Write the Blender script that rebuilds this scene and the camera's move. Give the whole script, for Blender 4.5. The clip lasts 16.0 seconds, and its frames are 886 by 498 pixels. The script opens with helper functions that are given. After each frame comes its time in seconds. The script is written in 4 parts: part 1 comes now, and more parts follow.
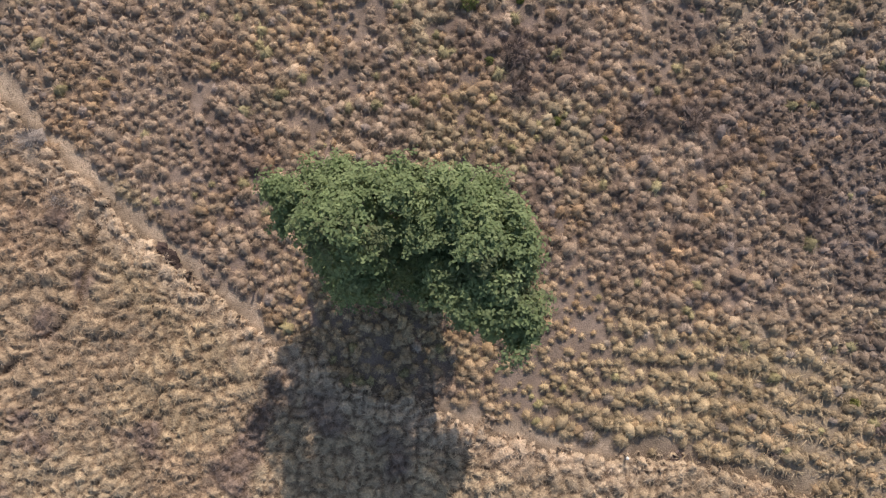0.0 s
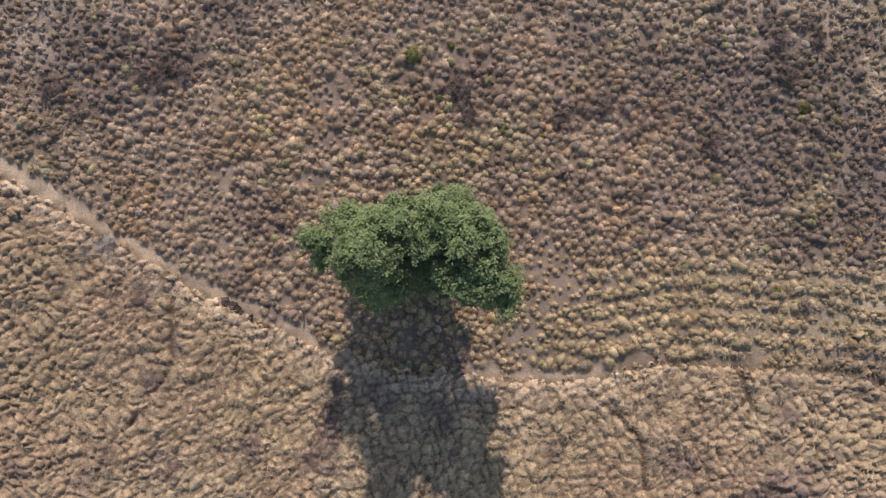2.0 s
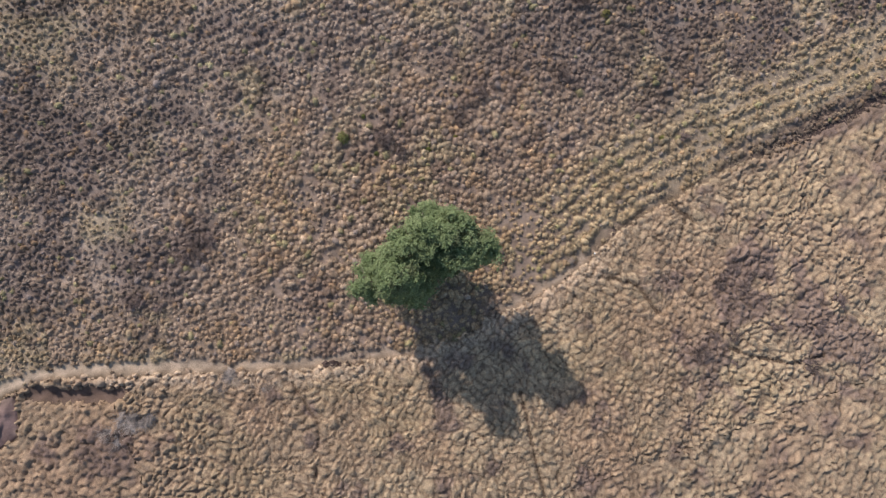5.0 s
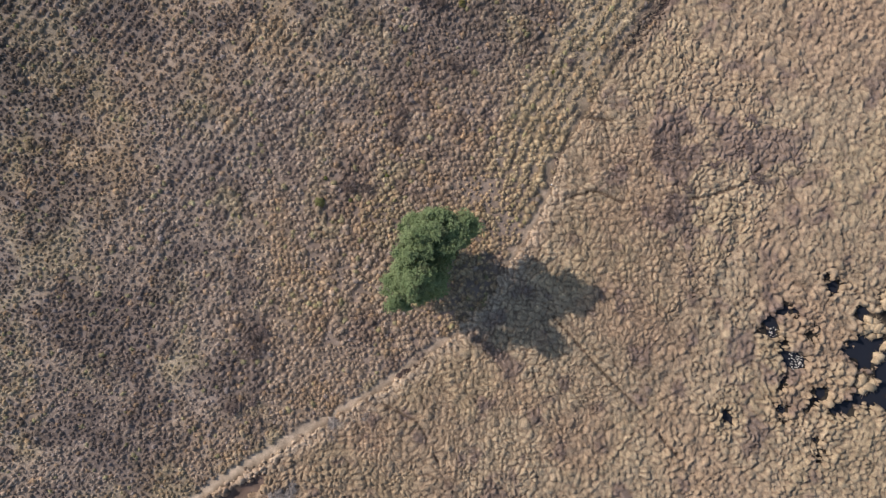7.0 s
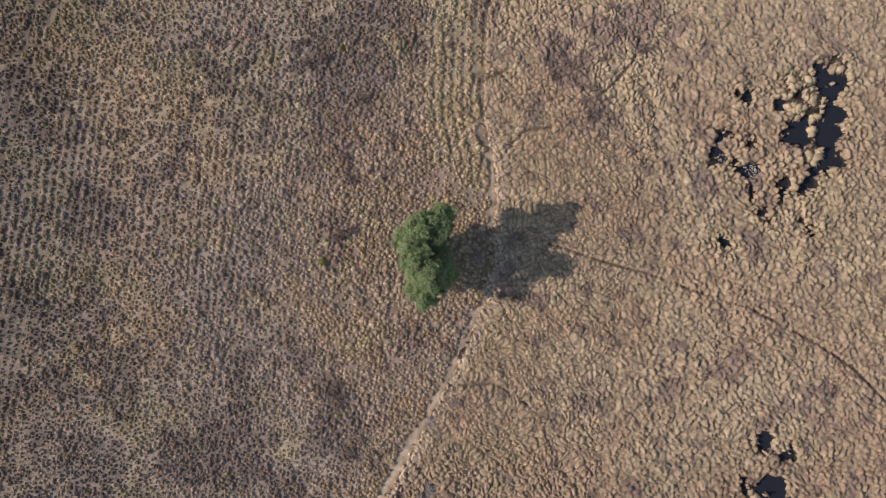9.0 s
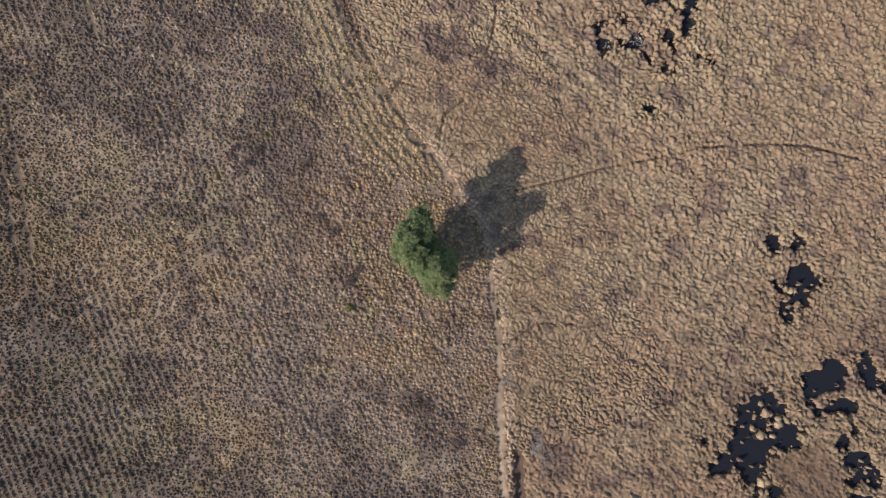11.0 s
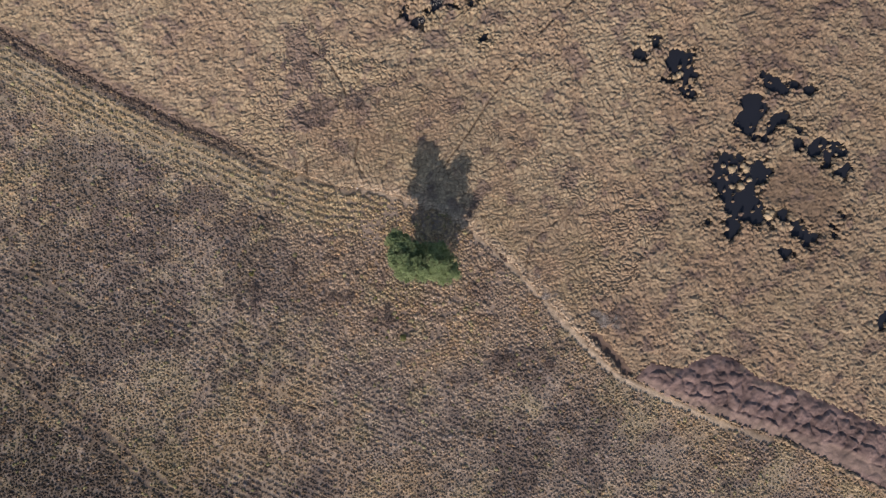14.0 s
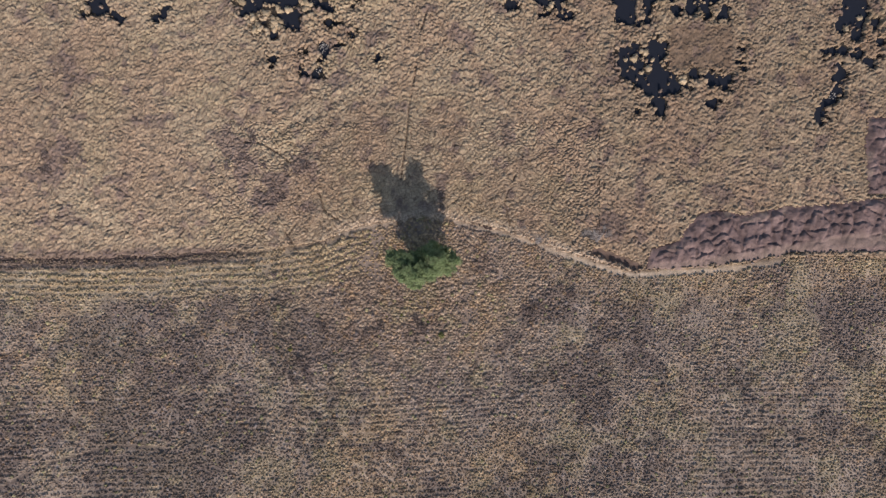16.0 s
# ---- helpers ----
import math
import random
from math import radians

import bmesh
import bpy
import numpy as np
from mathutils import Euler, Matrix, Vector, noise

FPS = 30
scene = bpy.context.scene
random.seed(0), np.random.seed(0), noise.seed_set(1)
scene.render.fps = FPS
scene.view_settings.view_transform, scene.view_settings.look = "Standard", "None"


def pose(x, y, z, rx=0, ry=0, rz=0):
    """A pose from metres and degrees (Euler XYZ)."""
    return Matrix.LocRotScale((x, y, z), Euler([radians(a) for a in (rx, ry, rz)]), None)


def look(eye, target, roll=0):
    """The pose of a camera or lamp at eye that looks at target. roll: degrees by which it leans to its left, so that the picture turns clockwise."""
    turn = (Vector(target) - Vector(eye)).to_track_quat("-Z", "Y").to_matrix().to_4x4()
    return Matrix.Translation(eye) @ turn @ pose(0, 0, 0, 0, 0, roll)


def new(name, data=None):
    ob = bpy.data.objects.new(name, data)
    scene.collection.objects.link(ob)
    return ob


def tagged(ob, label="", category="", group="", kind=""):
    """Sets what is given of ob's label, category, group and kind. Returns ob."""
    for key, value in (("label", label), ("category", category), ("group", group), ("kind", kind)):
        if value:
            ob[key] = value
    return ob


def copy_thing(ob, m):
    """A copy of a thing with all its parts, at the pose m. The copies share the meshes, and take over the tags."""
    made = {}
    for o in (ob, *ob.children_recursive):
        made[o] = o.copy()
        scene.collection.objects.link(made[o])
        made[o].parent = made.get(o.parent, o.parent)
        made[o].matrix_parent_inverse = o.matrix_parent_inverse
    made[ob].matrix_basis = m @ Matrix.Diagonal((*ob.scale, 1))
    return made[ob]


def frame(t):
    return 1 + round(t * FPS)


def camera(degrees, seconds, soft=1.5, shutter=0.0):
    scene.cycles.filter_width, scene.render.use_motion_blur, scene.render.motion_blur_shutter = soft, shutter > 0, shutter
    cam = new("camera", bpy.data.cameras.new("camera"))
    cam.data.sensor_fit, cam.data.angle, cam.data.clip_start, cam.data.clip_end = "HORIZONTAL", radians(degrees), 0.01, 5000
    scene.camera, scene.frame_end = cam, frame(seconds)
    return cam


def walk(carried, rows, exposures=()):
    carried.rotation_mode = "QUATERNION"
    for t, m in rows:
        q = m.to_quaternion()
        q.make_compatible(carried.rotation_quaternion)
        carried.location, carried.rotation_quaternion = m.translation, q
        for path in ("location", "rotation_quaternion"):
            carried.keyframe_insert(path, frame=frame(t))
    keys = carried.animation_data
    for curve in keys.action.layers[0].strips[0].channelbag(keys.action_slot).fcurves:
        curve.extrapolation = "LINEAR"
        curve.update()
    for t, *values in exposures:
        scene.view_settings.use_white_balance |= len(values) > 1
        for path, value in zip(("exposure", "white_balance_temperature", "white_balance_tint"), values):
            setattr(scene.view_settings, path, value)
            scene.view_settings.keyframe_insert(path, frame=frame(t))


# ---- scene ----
cam = camera(70, 16.0, soft=1.15)
ROWS = [
    (0.0, pose(-2.739, -1.669, 29.188, 0.959, -0.212, 206.263)),
    (0.5, pose(-2.703, -1.713, 31.234, 0.850, -0.268, 203.283)),
    (1.0, pose(-2.657, -1.787, 33.222, 0.710, -0.317, 200.072)),
    (1.5, pose(-2.627, -1.896, 35.244, 0.539, -0.348, 196.553)),
    (2.0, pose(-2.653, -2.003, 37.356, 0.356, -0.349, 192.485)),
    (2.5, pose(-2.699, -2.121, 39.463, 0.177, -0.342, 188.091)),
    (3.0, pose(-2.682, -2.194, 41.582, 0.042, -0.315, 183.355)),
    (3.5, pose(-2.719, -2.243, 43.702, -0.055, -0.344, 178.242)),
    (4.0, pose(-2.745, -2.253, 45.938, -0.119, -0.422, 172.472)),
    (4.2, pose(-2.736, -2.243, 46.885, -0.133, -0.447, 170.018)),
    (6.3, pose(-2.725, -1.527, 57.429, 0.125, -0.217, 141.421)),
    (6.5, pose(-2.728, -1.452, 58.332, 0.147, -0.220, 138.436)),
    (7.0, pose(-2.609, -1.264, 60.564, 0.159, -0.242, 130.719)),
    (7.5, pose(-2.477, -1.151, 62.767, 0.107, -0.314, 122.762)),
    (8.0, pose(-2.401, -1.120, 64.924, 0.024, -0.409, 115.042)),
    (8.5, pose(-2.362, -1.098, 67.069, -0.047, -0.487, 107.638)),
    (9.0, pose(-2.287, -1.014, 69.237, -0.088, -0.545, 100.177)),
    (9.2, pose(-2.265, -0.957, 70.073, -0.082, -0.551, 97.185)),
    (11.3, pose(-0.700, 0.196, 78.607, 0.290, 0.021, 64.868)),
    (11.5, pose(-0.527, 0.347, 79.425, 0.272, 0.061, 61.966)),
    (12.0, pose(-0.198, 0.599, 81.522, 0.180, 0.181, 54.883)),
    (12.5, pose(0.002, 0.843, 83.566, 0.062, 0.253, 48.074)),
    (13.0, pose(0.138, 1.006, 85.662, -0.088, 0.240, 41.421)),
    (13.5, pose(0.190, 1.054, 87.766, -0.197, 0.129, 34.727)),
    (14.0, pose(0.200, 1.013, 89.883, -0.224, -0.071, 27.951)),
    (14.5, pose(0.254, 0.839, 91.914, -0.194, -0.290, 21.082)),
    (15.0, pose(0.286, 0.571, 94.051, -0.089, -0.499, 14.068)),
    (15.5, pose(0.216, 0.280, 96.165, 0.050, -0.724, 7.026)),
    (16.0, pose(0.000, -0.000, 98.000, 0.200, -0.964, -0.003)),
]
walk(cam, ROWS, [(0.0, 0.15, 6900, 10), (3.5, 0.17, 6650, 10), (7.0, 0.12, 6550, 8), (9.0, 0.07, 6800, 10), (12.5, -0.02, 6950, 10), (14.0, -0.02, 6850, 10), (16.0, 0.03, 6600, 10)])

# ---------------------------------------------------------------- light
SUN_UP = 34.0
SUN_FROM = Vector((0.23, -0.973, 0)).normalized()
world = bpy.data.worlds.new("world")
scene.world = world
world.use_nodes = True
wn = world.node_tree.nodes
sky = wn.new("ShaderNodeTexSky")
sky.sky_type = "NISHITA"
sky.sun_disc = False
sky.sun_elevation = radians(SUN_UP)
sky.sun_rotation = math.atan2(SUN_FROM.x, SUN_FROM.y)
wn["Background"].inputs["Strength"].default_value = 0.13
world.node_tree.links.new(sky.outputs[0], wn["Background"].inputs["Color"])
lamp = bpy.data.lights.new("sun", "SUN")
lamp.energy, lamp.angle, lamp.color = 3.55, radians(0.5), (1.0, 0.90, 0.845)
sun = new("sun", lamp)
sun.matrix_world = look(SUN_FROM * math.cos(radians(SUN_UP)) * 100 + Vector((0, 0, 100 * math.sin(radians(SUN_UP)))), (0, 0, 0))


# ---------------------------------------------------------------- numeric helpers
def lattice(ix, iy, seed):
    n = (ix.astype(np.int64) * 374761393 + iy.astype(np.int64) * 668265263 + seed * 1442695041) & 0xFFFFFFFF
    n = ((n ^ (n >> 13)) * 1274126177) & 0xFFFFFFFF
    return ((n ^ (n >> 16)) & 0xFFFF) / 65535.0


def vnoise(x, y, size, seed=0):
    """Smooth value noise, 0 to 1, with cells of that size in metres."""
    x, y = np.asarray(x, float) / size + seed * 7.31, np.asarray(y, float) / size - seed * 3.77
    ix, iy = np.floor(x), np.floor(y)
    fx, fy = x - ix, y - iy
    fx, fy = fx * fx * (3 - 2 * fx), fy * fy * (3 - 2 * fy)
    a, b = lattice(ix, iy, seed), lattice(ix + 1, iy, seed)
    c, d = lattice(ix, iy + 1, seed), lattice(ix + 1, iy + 1, seed)
    return (a * (1 - fx) + b * fx) * (1 - fy) + (c * (1 - fx) + d * fx) * fy


def fbm(x, y, size, seed=0, octaves=3):
    total, amp, out = 0.0, 1.0, 0.0
    for k in range(octaves):
        out = out + amp * vnoise(x, y, size / 2**k, seed + k)
        total += amp
        amp *= 0.5
    return out / total


def cells(x, y, size, seed=0, stretch=1.0):
    """Broken cells: distance to the seam between two cells (0 on it), offset from the cell's heart, and the cell's own chance."""
    x, y = np.asarray(x, float) / size, np.asarray(y, float) / size * stretch
    ix, iy = np.floor(x), np.floor(y)
    near, next_near = np.full(np.shape(x), 1e9), np.full(np.shape(x), 1e9)
    ox, oy, chance = np.zeros(np.shape(x)), np.zeros(np.shape(x)), np.zeros(np.shape(x))
    for i in (-1, 0, 1):
        for j in (-1, 0, 1):
            px = ix + i + 0.08 + 0.84 * lattice(ix + i, iy + j, seed)
            py = iy + j + 0.08 + 0.84 * lattice(ix + i, iy + j, seed + 1)
            d = np.hypot(x - px, y - py)
            won = d < near
            next_near = np.where(won, near, np.minimum(next_near, d))
            near = np.where(won, d, near)
            ox, oy = np.where(won, x - px, ox), np.where(won, y - py, oy)
            chance = np.where(won, lattice(ix + i, iy + j, seed + 2), chance)
    return next_near - near, ox, oy, chance


def smooth(a, b, v):
    t = np.clip((v - a) / (b - a), 0, 1)
    return t * t * (3 - 2 * t)


def line_gap(x, y, pts):
    """Distance to a polyline."""
    best = np.full(np.shape(x), 1e9)
    for (ax, ay), (bx, by) in zip(pts[:-1], pts[1:]):
        dx, dy = bx - ax, by - ay
        t = np.clip(((x - ax) * dx + (y - ay) * dy) / (dx * dx + dy * dy), 0, 1)
        best = np.minimum(best, np.hypot(x - ax - t * dx, y - ay - t * dy))
    return best


def blobs(x, y, rounds, rough=0.4, seed=5):
    """How far inside a union of rounds, in metres (negative outside)."""
    best = np.full(np.shape(x), -1e9)
    wx, wy = x + 2.6 * rough * (fbm(x, y, 1.5, seed + 2, 2) - 0.5), y + 2.6 * rough * (fbm(x, y, 1.5, seed + 4, 2) - 0.5)
    for cx, cy, r in rounds:
        best = np.maximum(best, r - np.hypot(wx - cx, wy - cy))
    return best + rough * (fbm(x, y, 1.1, seed, 3) - 0.5) * 2.6


def patches(x, y, rounds, seed=9):
    """Soft union of patches, 0 to 1."""
    out = np.zeros(np.shape(x))
    for cx, cy, r in rounds:
        d = np.hypot(x - cx, y - cy) / r
        out = np.maximum(out, 1 - smooth(0.45, 1.35, d + 0.9 * (fbm(x, y, r * 0.8 + 0.4, seed, 3) - 0.5)))
    return out


# ---------------------------------------------------------------- plan of the place
# the footpath and ditch that part the rough pasture (south) from the marsh (north)
BORDER = [(-160, -1.8), (-66.2, -1.1), (-55.9, -1.3), (-44.7, -1.0), (-35.2, -0.4), (-24.8, 0.2), (-17.9, 1.0),
          (-13.4, 2.8), (-10, 3.5), (-6.6, 4.2), (-2.2, 5.0), (2.7, 4.6), (5.4, 4.1), (7.5, 3.8),
          (10.1, 3.0), (13.8, 1.8), (20.6, -0.5), (25.9, -2.4), (31.2, -3.8), (38.3, -3.3), (47.2, -2.7),
          (54.3, -1.5), (61.4, -0.9), (71.1, -1.2), (160, -1.2)]
PATH_EAST = [(2.5, 4.7), (5.4, 4.1), (10.1, 3.0), (13.8, 1.8), (20.6, -0.5), (25.9, -2.4), (31.2, -3.8),
             (38.3, -3.3), (47.2, -2.7), (54.3, -1.5)]
PATH_WEST = [(-6.0, 4.2), (-9, 3.9), (-12, 3.2), (-13.6, 2.7)]
DITCH_EAST = [(25.2, 0.0), (27.0, -0.5), (29.4, -1.3), (31.8, -2.4)]
DITCH_WEST = [(-80, -1.5), (-61, -1.5), (-53.3, -1.4), (-44.7, -1.1), (-36.1, -0.6), (-31, -0.4), (-27, -0.4)]
GROOVE = [(-13.8, 2.6), (-15.2, 1.7), (-19.2, 0.8), (-22.7, -0.1)]
TRAIL = [(-4.9, 11), (-4.5, 14), (-4.0, 17.7), (-3.6, 22.5), (-2.6, 28), (-2.0, 33.5), (0.6, 41.8),
         (2.6, 46.4), (6.3, 51.7)]
CRACKS = [[(-21.2, 0.8), (-22.3, 2.4), (-20.5, 4.9), (-21.4, 6.3)], [(-21.8, 13.5), (-23.3, 14.8), (-26.3, 16.6), (-29.0, 16.9)], [(-21.4, 1.1), (-23.6, 4.1), (-24.8, 4.7), (-27.0, 4.6)],
          [(-14.0, 4.5), (-16.5, 6.0), (-17.5, 9.0)], [(12.0, 4.0), (11.2, 8.0), (13.0, 12.0)]]
RUTS = [[(-60.0, -42.5), (-36.8, -45.8), (-28.8, -46.8), (-19.6, -48.8), (-9.5, -49.8), (-3.0, -51.4)], [(-60.0, -40.5), (-31.5, -44.4), (-22.4, -46.4), (-13.2, -48.2), (-2.6, -49.4)],
        [(-74.0, -40.0), (-58.4, -32.5), (-49.0, -29.9), (-40.4, -30.4)]]
ISLET_RECT = (36.1, 27.8, 47.5, 35.8)

EAST_SMALL = [(12.6, 38.0, 1.0), (13.1, 40.8, 0.9), (17.4, 39.9, 1.9), (18.2, 41.2, 0.9), (19.0, 39.0, 1.6), (17.9, 36.9, 0.7), (20.3, 37.3, 1.0),
              (21.5, 37.2, 0.6), (20.1, 39.4, 0.7)]
EAST_NORTH = [(29.8, 39.3, 1.9), (29.9, 37.2, 1.5), (30.5, 35.6, 0.9), (30.8, 39.8, 0.9), (34.1, 39.6, 1.1), (33.9, 38.0, 0.7), (29.0, 44.0, 0.7),
              (30.8, 43.8, 1.0), (32.4, 43.3, 1.0), (33.7, 44.7, 0.9), (35.8, 45.4, 1.0), (37.4, 39.4, 0.7), (33.6, 35.8, 0.7), (32.3, 35.4, 0.7)]
EAST_BIG = [(30.5, 31.1, 1.6), (30.3, 29.3, 1.1), (31.7, 32.5, 0.9), (31.0, 27.2, 1.2), (32.4, 28.9, 1.3), (34.7, 31.3, 1.8), (35.7, 32.5, 0.7),
            (33.1, 26.8, 1.3), (34.8, 29.2, 1.3), (35.2, 25.8, 2.1), (34.0, 25.0, 0.9), (36.8, 27.0, 1.0), (32.1, 22.1, 0.6), (35.4, 22.7, 1.1),
            (34.7, 21.9, 0.6), (37.9, 25.5, 1.0), (39.6, 26.0, 1.0), (41.0, 27.6, 0.9), (44.1, 26.8, 1.3), (45.7, 26.4, 1.3), (46.6, 25.1, 0.7),
            (43.8, 23.1, 0.9), (45.1, 23.5, 0.6)]
EAST_FAR = [(37.8, 37.6, 0.6), (38.6, 37.3, 0.7), (40.7, 37.4, 1.0), (41.1, 39.1, 1.0), (42.8, 37.6, 1.0), (43.2, 39.2, 1.0), (45.7, 36.9, 1.0),
            (48.1, 33.1, 0.4), (48.2, 31.8, 0.5), (48.1, 29.6, 0.4), (48.1, 28.3, 0.4)]
NORTH_BIG = [(-27.6, 38.4, 1.9), (-24.7, 39.6, 1.5), (-22.6, 38.7, 1.9), (-20.1, 40.1, 1.4), (-22.3, 36.9, 2.2), (-21.4, 35.1, 1.1), (-24.2, 33.7, 0.9),
             (-26.2, 35.5, 0.6), (-16.5, 37.9, 1.2), (-18.2, 38.9, 0.9), (-29.6, 38.7, 0.7), (-29.3, 36.6, 0.5)]
NORTH_SMALL = [(-17.5, 27.9, 0.9), (-19.7, 27.8, 0.6), (-19.9, 30.6, 0.6), (-17.0, 31.2, 1.2), (-16.9, 29.9, 0.5), (-16.0, 35.1, 0.6), (-14.5, 31.9, 0.6),
               (-12.5, 33.2, 0.6), (-25.0, 29.4, 0.6), (-14.7, 35.1, 0.5), (-12.4, 38.0, 0.5), (-8.4, 30.0, 0.5), (-11.5, 38.6, 0.5)]
NORTH_FAR = [(-51.3, 38.0, 1.6), (-48.7, 35.9, 0.9), (-53.6, 36.5, 0.7), (-41.3, 37.0, 0.9), (-42.6, 36.1, 0.5)]
CORNER = [(66.0, 37.7, 2.2), (64.2, 35.9, 1.6), (66.4, 34.1, 1.1), (62.8, 31.2, 0.9), (61.5, 31.0, 0.7), (64.2, 31.4, 0.9), (66.9, 31.3, 1.1),
          (68.7, 30.1, 0.9), (64.2, 28.3, 0.9), (63.9, 26.6, 1.0), (63.3, 24.8, 1.1), (61.5, 23.4, 1.1), (61.0, 21.7, 0.9), (60.9, 20.3, 0.7),
          (70.0, 33.2, 0.9), (69.6, 35.9, 1.2)]
POOLS = EAST_SMALL + EAST_NORTH + EAST_BIG + EAST_FAR + NORTH_BIG + NORTH_SMALL + NORTH_FAR + CORNER
ISLETS = [(31.4, 30.3, 0.7), (32.9, 31.0, 0.7), (33.7, 28.2, 0.7), (34.3, 30.0, 0.4), (32.7, 27.8, 0.4), (30.1, 29.9, 0.2), (39.1, 26.8, 0.7),
          (-24.2, 35.2, 1.2), (-23.9, 37.2, 0.7), (-22.2, 37.4, 0.6), (-19.4, 38.0, 0.9), (-26.9, 34.4, 0.9), (-25.7, 36.9, 0.6), (-29.7, 38.6, 0.9),
          (-27.6, 36.2, 0.6), (18.5, 38.4, 0.5), (18.0, 37.8, 0.4), (65.0, 34.8, 0.5), (67.0, 36.4, 0.5)]
# brown sedge and heather patches, bare soil
DARK_SOUTH = [(-2.1, -11.7, 1.9), (-7.8, -11.5, 0.9), (-11.0, -12.8, 0.9), (-16.4, -11.2, 0.8), (15.5, -10.0, 2.5), (21.0, -5.4, 1.9), (-20.7, -18.2, 2.5),
              (6.7, -1.5, 0.8), (-17.0, 2.0, 1.1), (-20.9, -0.5, 0.8), (-25.1, -4.0, 1.3), (-32.6, -8.3, 5.3), (-40.4, -15.2, 7.0), (-63.6, -29.0, 5.3),
              (-16.2, -7.9, 2.2), (20.6, -6.6, 3.5), (51.6, -6.6, 5.3), (65.0, -10.2, 6.1), (-17.0, -61.0, 7.0), (31.0, -14.0, 6.0), (25.0, -21.0, 5.0)]
DARK_NORTH = [(-29.2, 15.2, 4.4), (-19.6, 13.5, 3.5), (-56.8, 14.3, 3.9), (-24.9, 9.1, 2.6), (27.7, 3.9, 2.6), (8.5, 3.3, 0.6), (11.0, 6.3, 1.0),
              (8.6, 6.4, 0.8)]
BARE = [(5.8, -9.6, 1.3), (5.4, -7.1, 0.9), (-9.6, -2.0, 1.9), (-8.9, 2.4, 1.6), (-9.1, -0.3, 0.9), (5.3, -4.5, 0.9)]
# dredged mud beside the eastern ditch
MUD = [(33.0, -3.1), (33.9, 0.4), (38.3, 1.8), (41.0, 5.7), (44.5, 6.6), (49.0, 5.7), (54.3, 7.1),
       (60.6, 7.3), (67.7, 8.2), (80, 9.3), (80, 0.4), (64, -0.3), (56.1, -0.5), (47.2, -2.0), (38.3, -2.8), (33.0, -3.0)]
# packed ground between the heap and the footpath
TRACK = [(33, -3.1), (40, -2.4), (47, -1.7), (52, -0.8), (58, 0.3), (64, 1.2), (70, 1.6), (80, 2.0)]
MUD_ARM = [(67.8, 21.0), (80, 22.5), (80, 8.6), (67.9, 8.6)]


def border_y(x):
    return np.interp(x, [p[0] for p in BORDER], [p[1] for p in BORDER])


def inside(x, y, poly):
    out = np.zeros(np.shape(x), bool)
    for (ax, ay), (bx, by) in zip(poly, poly[1:] + poly[:1]):
        cross = (ay > y) != (by > y)
        out ^= cross & (x < (bx - ax) * (y - ay) / (by - ay + 1e-12) + ax)
    return out


def pool_depth(x, y):
    deep = np.minimum(blobs(x, y, POOLS, 0.6) - 0.16, -blobs(x, y, ISLETS, 0.1))
    # single cushions stand in the shallows
    _, ox, oy, chance = cells(x, y, 1.15, 91)
    return np.where(chance > 0.66, np.minimum(deep, (np.hypot(ox, oy) - 0.16 - 0.6 * (chance - 0.66)) * 1.15), deep)


def height(x, y):
    z = 0.22 * (fbm(x, y, 14, 1) - 0.5) + 0.16 * (fbm(x, y, 1.6, 4) - 0.5)
    z = z - 0.55 * np.exp(-((line_gap(x, y, DITCH_EAST) / 0.55) ** 2)) * (0.5 + 0.5 * smooth(25, 27.5, x))
    z = z - 0.12 * np.exp(-((line_gap(x, y, DITCH_WEST) / 0.9) ** 2))
    z = z - 0.07 * np.exp(-((line_gap(x, y, GROOVE) / 0.22) ** 2))
    for way in [TRAIL] + CRACKS:
        z = z - 0.05 * np.exp(-((line_gap(x, y, way) / 0.2) ** 2))
    for way in RUTS:
        z = z - 0.06 * np.exp(-((line_gap(x, y, way) / 0.3) ** 2))
    z = z - 0.06 * np.exp(-((np.minimum(line_gap(x, y, PATH_EAST), line_gap(x, y, PATH_WEST)) / 0.5) ** 2))
    wet = smooth(-0.25, 0.15, pool_depth(x, y))
    return z * (1 - wet) - 0.55 * wet


